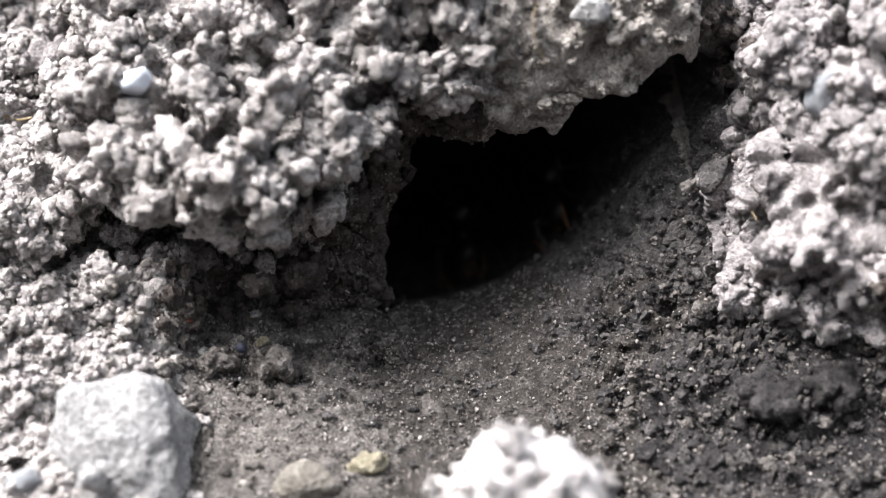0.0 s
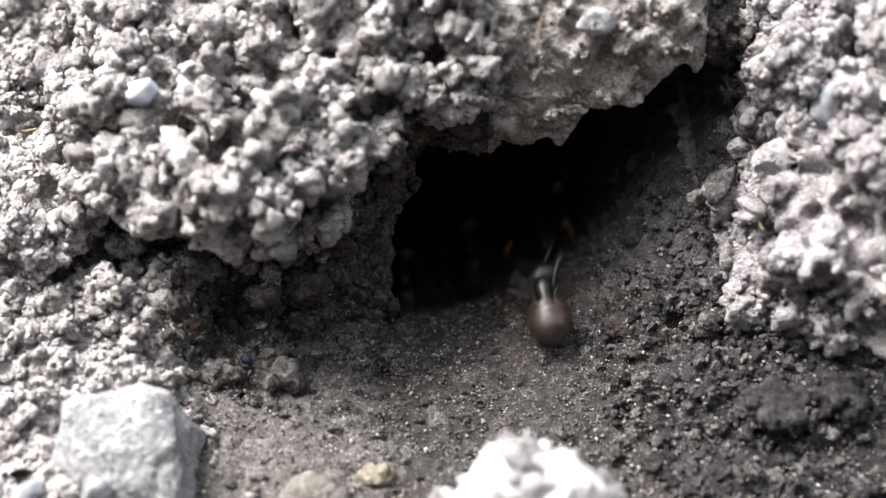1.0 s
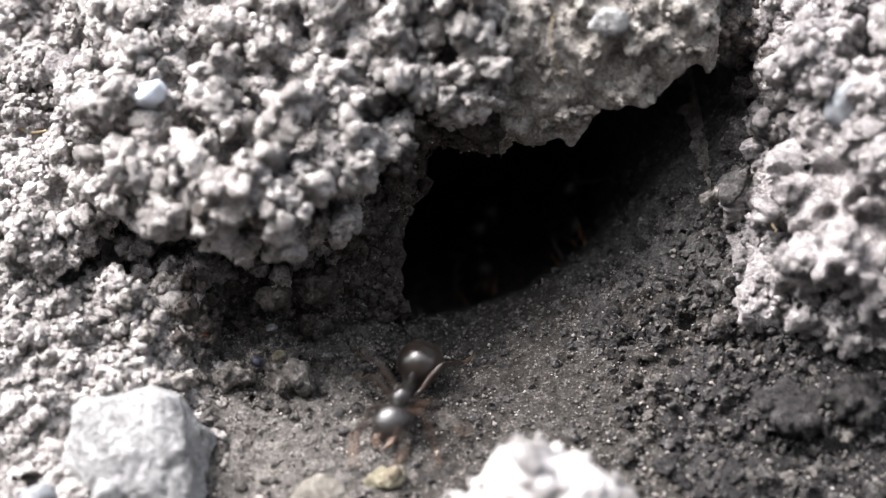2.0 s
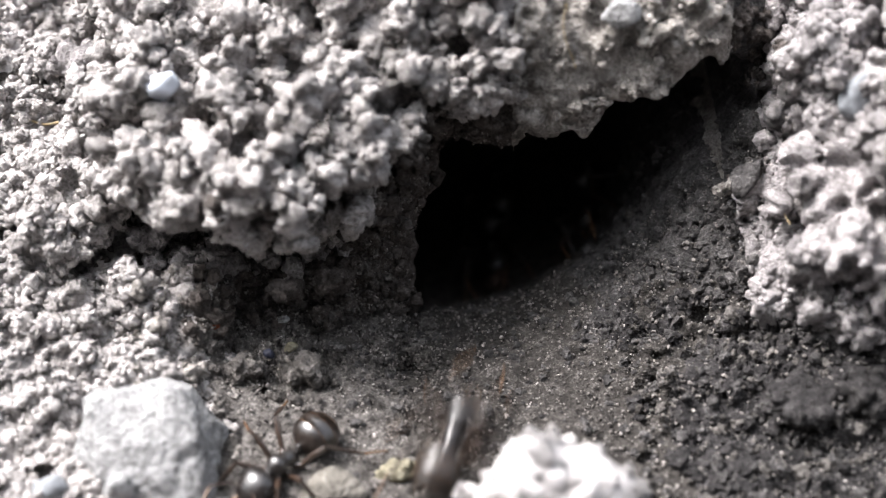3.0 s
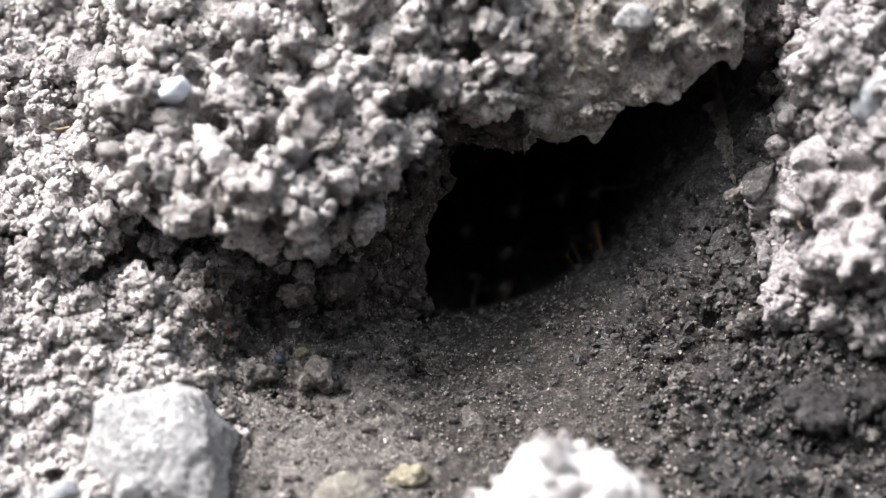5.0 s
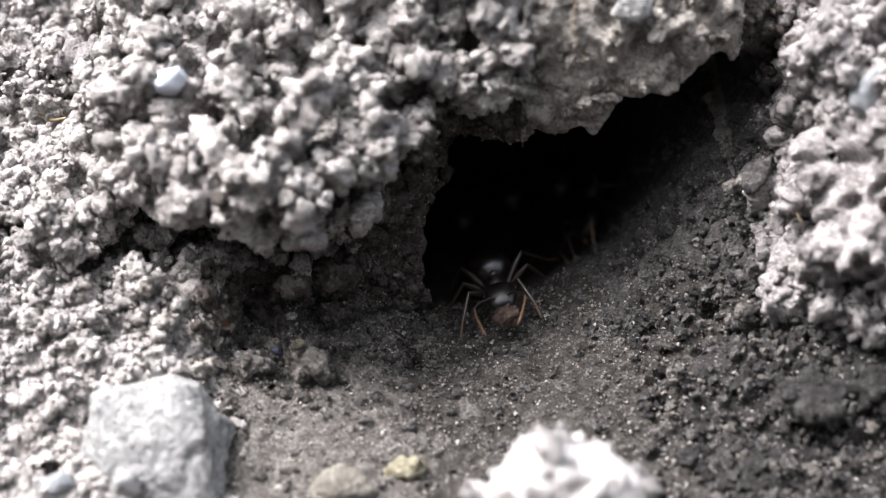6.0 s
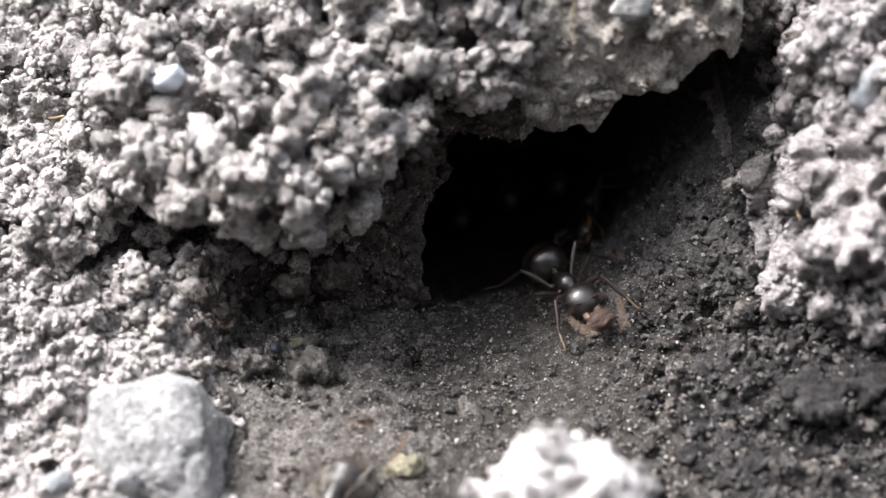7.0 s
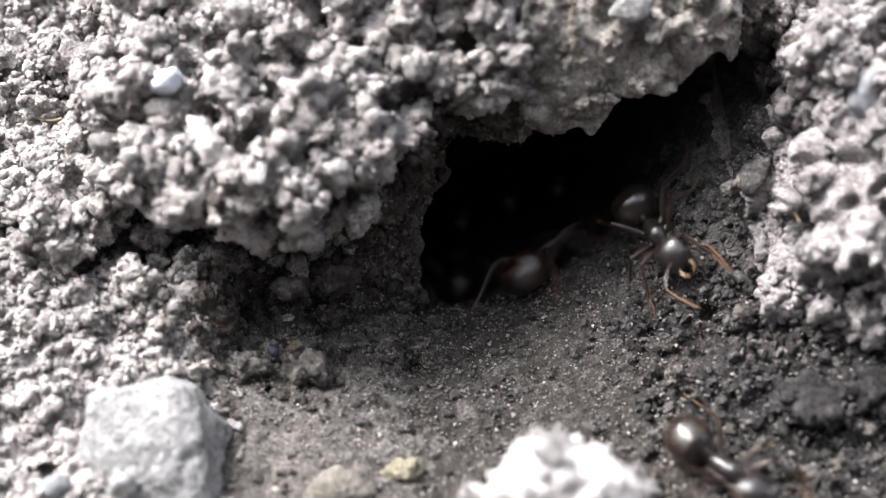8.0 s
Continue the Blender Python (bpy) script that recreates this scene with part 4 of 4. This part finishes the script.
# each ant's way: seconds, x, y in mm, heading in degrees
PATHS = (
    [(0.0, 5.0, 9.0, -40), (0.2, 5.9, 13.4, -48), (0.3, 6.7, 15.5, -50), (0.4, 7.2, 16.6, -46), (0.5, 6.7, 17.05, -27), (0.6, 5.4, 18.4, 6), (0.7, 4.4, 20.4, 14), (0.8, 3.92, 21.9, 6), (0.9, 3.4, 22.1, 13),
     (1.0, 3.2, 23.0, 3), (1.1, 3.2, 24.5, -6), (1.2, 3.3, 26.2, 0), (1.4, 2.6, 29.5, 12), (2.0, 1.2, 34.6, 12), (8.0, 1.2, 34.6, 12)],
    [(0.0, -1.8, 35.0, 180), (1.0, -1.5, 30.5, 182), (1.3, -1.2, 26.6, 182), (1.5, -1.05, 24.0, 181), (1.6, -1.0, 22.7, 181), (1.7, -0.86, 21.7, 180), (1.9, -1.2, 20.0, 168), (2.3, -3.3, 18.1, 140), (2.6, -4.7, 17.1, 135),
     (2.8, -5.2, 16.7, 138), (3.5, -5.42, 16.6, 138), (3.6, -5.45, 16.45, 137), (3.7, -5.4, 16.25, 134), (3.9, -5.3, 16.0, 140), (4.0, -5.55, 15.5, 144), (4.2, -6.3, 13.2, 150), (4.6, -7.5, 9.6, 150), (8.0, -7.5, 9.6, 150)],
    [(0.0, -1.6, 8.2, -10), (2.6, -1.6, 9.0, -12), (2.8, -1.5, 12.6, -15), (2.9, -1.1, 15.1, -18), (3.0, -0.57, 17.5, -18), (3.1, -0.23, 20.0, -6), (3.2, 0.36, 21.9, -19), (3.3, 0.75, 23.8, -15), (3.4, 1.0, 24.8, -11),
     (3.6, 1.0, 26.6, 0), (3.8, 0.6, 29.0, 8), (4.4, -0.8, 34.4, 12), (8.0, -0.8, 34.4, 12)],
    [(0.0, 9.8, 8.4, 24), (3.2, 9.6, 9.2, 24), (3.4, 9.0, 12.6, 23), (3.5, 8.4, 14.1, 23), (3.6, 7.8, 15.5, 24), (3.7, 7.0, 17.3, 30), (3.8, 6.4, 18.5, 32), (3.9, 5.2, 19.9, 34), (4.0, 4.1, 21.7, 28), (4.1, 3.3, 22.9, 18),
     (4.2, 2.9, 24.5, 14), (4.4, 2.4, 27.5, 10), (5.0, 3.4, 33.5, -8), (8.0, 3.4, 33.5, -8)],
    [(0.0, 1.0, 31.5, 182), (5.2, 0.9, 29.5, 182), (5.5, 0.6, 26.3, 184), (5.7, 0.54, 24.4, 187), (5.8, 0.66, 23.9, 189), (5.9, 0.6, 23.8, 190), (6.0, 0.65, 24.0, 191), (6.1, 0.78, 24.0, 198), (6.2, 1.2, 23.75, 219),
     (6.3, 1.7, 23.95, 244), (6.4, 2.3, 24.2, 262), (6.5, 2.6, 24.1, 260), (6.6, 2.65, 23.75, 245), (6.7, 2.75, 23.35, 229), (6.9, 2.9, 23.2, 214), (7.0, 2.8, 23.2, 208), (7.1, 2.55, 22.9, 197), (7.2, 2.32, 22.7, 192),
     (7.3, 2.55, 22.4, 197), (7.4, 2.85, 21.9, 209), (7.5, 4.3, 20.2, 213), (7.6, 4.45, 18.9, 204), (7.7, 5.2, 18.3, 221), (7.8, 6.05, 17.65, 213), (7.9, 6.25, 17.0, 207), (8.0, 6.8, 16.5, 224)],
    [(0.0, -8.6, 8.6, -35), (6.7, -8.2, 9.2, -35), (6.9, -5.2, 13.2, -32), (7.0, -4.1, 15.2, -24), (7.1, -3.1, 16.9, -16), (7.2, -1.25, 19.7, -22), (7.3, -1.0, 20.7, -12), (7.4, -1.05, 21.3, -6), (7.5, -0.9, 22.9, -2),
     (7.6, -0.7, 24.6, -2), (7.8, -0.6, 27.6, 2), (8.0, -0.7, 30.2, 5)],
    [(0.0, -5.0, 7.0, -40), (7.1, -4.8, 8.4, -40), (7.3, -2.9, 13.3, -45), (7.4, -1.5, 15.8, -46), (7.5, -0.05, 17.8, -34), (7.6, 0.15, 19.8, -16), (7.7, 0.85, 20.5, -23), (7.8, 0.9, 22.15, -10), (7.9, 1.1, 24.0, -9),
     (8.0, 2.2, 25.2, -14)],
    [(0.0, 4.4, 29.8, 182), (6.9, 4.1, 28.3, 182), (7.2, 3.8, 25.8, 188), (7.3, 3.95, 25.0, 195), (7.4, 4.85, 24.5, 204), (7.5, 4.8, 24.1, 193), (7.6, 4.95, 24.0, 189), (7.7, 4.54, 24.2, 182), (7.8, 4.5, 24.0, 183),
     (7.9, 5.4, 24.0, 200), (8.0, 5.7, 23.7, 199)],
)


def ant_pose(x, y, heading):
    """Stands an ant on the ground, leaning with it."""
    z = height(x, y)
    gx = (height(x + 1.2, y) - height(x - 1.2, y)) / 2.4
    gy = (height(x, y + 1.2) - height(x, y - 1.2)) / 2.4
    up = Vector((-gx, -gy, 1)).normalized()
    ahead = Vector((-math.sin(radians(heading)), math.cos(radians(heading)), 0))
    ahead = (ahead - up * ahead.dot(up)).normalized()
    side = ahead.cross(up)
    m = Matrix((side, ahead, up)).transposed().to_4x4()
    m.translation = Vector((x, y, z + 0.10)) * MM
    return m


def limb_rows(way, limb, stride, phase):
    """A leg's swing, in step with the way that the ant goes; an antenna's search."""
    rows, gone, t, last = [(0.0, limb.matrix_basis.copy())], 0.0, 0.0, None
    root = limb.matrix_basis.translation.copy()
    side = 1 if root.x > 0 else -1
    times = [r[0] for r in way]
    start = max([a_[0] for a_, b_ in zip(way, way[1:]) if b_[0] - a_[0] > 1.0] and [b_[0] - 0.3 for a_, b_ in zip(way, way[1:]) if b_[0] - a_[0] > 1.0 and a_[0] == 0.0] or [0.0])
    steps = int(round((8.0 - start) / 0.05))
    for i in range(1, steps + 1):
        t = start + i * 0.05
        x, y, h = [float(np.interp(t, times, [r[j] for r in way])) for j in (1, 2, 3)]
        if last:
            gone += math.hypot(x - last[0], y - last[1]) + abs(h - last[2]) * 0.02
        last = (x, y, h)
        if stride:
            c = 2 * math.pi * (gone / stride + phase)
            swing, lift = side * 17 * math.sin(c), side * -9 * max(0.0, math.cos(c))
            m = Matrix.Translation(root) @ pose(0, 0, 0, 0, lift, swing)
        else:
            c = 2 * math.pi * (1.9 * t + phase)
            m = Matrix.Translation(root) @ pose(0, 0, 0, 10 * math.sin(c * 0.7), 0, side * 14 * math.sin(c))
        rows.append((min(t, 8.0), m))
    return rows


def motions():
    hold = pose(0, 2.06 * MM, 0.34 * MM, 10, 0, 25)
    walk(PELLET, [(t, ant_pose(x, y, h) @ hold) for t, x, y, h in PATHS[4]])
    for n, (ant, way) in enumerate(zip(ANTS, PATHS)):
        walk(ant, [(t, ant_pose(x, y, h)) for t, x, y, h in way])
        for limb in [o for o in ant.children if o.name.startswith(("leg", "antenna"))]:
            root = limb.matrix_basis.translation / MM
            if limb.name.startswith("leg"):
                order = 0 if root.y > 0.27 else 1 if root.y > -0.1 else 2
                walk(limb, limb_rows(way, limb, 2.4, 0.5 * ((order + (root.x > 0)) % 2) + 0.13 * n))
            else:
                walk(limb, limb_rows(way, limb, 0, 0.37 * (root.x > 0) + 0.21 * n))


all_crumbs()


# ---- the ground around ----
def ground_sheet():
    bm = bmesh.new()
    rings, n, last = (0.0, 0.03, 0.08, 0.25, 1.0, 4.0, 15.0, 60.0, 400.0), 48, None
    for r in rings:
        if r == 0:
            row = [bm.verts.new((0, 0.026, -0.0032))]
        else:
            row = [bm.verts.new((r * math.cos(2 * math.pi * i / n), 0.026 + r * math.sin(2 * math.pi * i / n), -0.0032 + (0.0004 * math.sin(5 * i) if r < 1 else 0))) for i in range(n)]
        if last and len(last) == 1:
            for i in range(n):
                bm.faces.new((last[0], row[i], row[(i + 1) % n]))
        elif last:
            for i in range(n):
                bm.faces.new((last[i], row[i], row[(i + 1) % n], last[(i + 1) % n]))
        last = row
    me = bpy.data.meshes.new("ground")
    bm.to_mesh(me)
    bm.free()
    me.materials.append(GREYISH)
    return tagged(new("ground", me), "bare grey soil all around the nest", "ground", kind="structure")


def sky_blocker():
    """Unseen plain dark blocker, added behind the viewer to keep low sky from the mouth."""
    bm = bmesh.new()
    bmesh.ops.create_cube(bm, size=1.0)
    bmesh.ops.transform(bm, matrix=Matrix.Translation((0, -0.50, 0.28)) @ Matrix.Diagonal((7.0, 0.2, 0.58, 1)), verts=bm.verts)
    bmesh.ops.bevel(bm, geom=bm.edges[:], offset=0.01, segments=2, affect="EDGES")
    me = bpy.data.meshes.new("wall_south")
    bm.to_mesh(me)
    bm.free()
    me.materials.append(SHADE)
    return tagged(new("wall_south", me), "unseen plain dark blocker added behind the viewer", "wall", kind="structure")


ground_sheet()
sky_blocker()


motions()
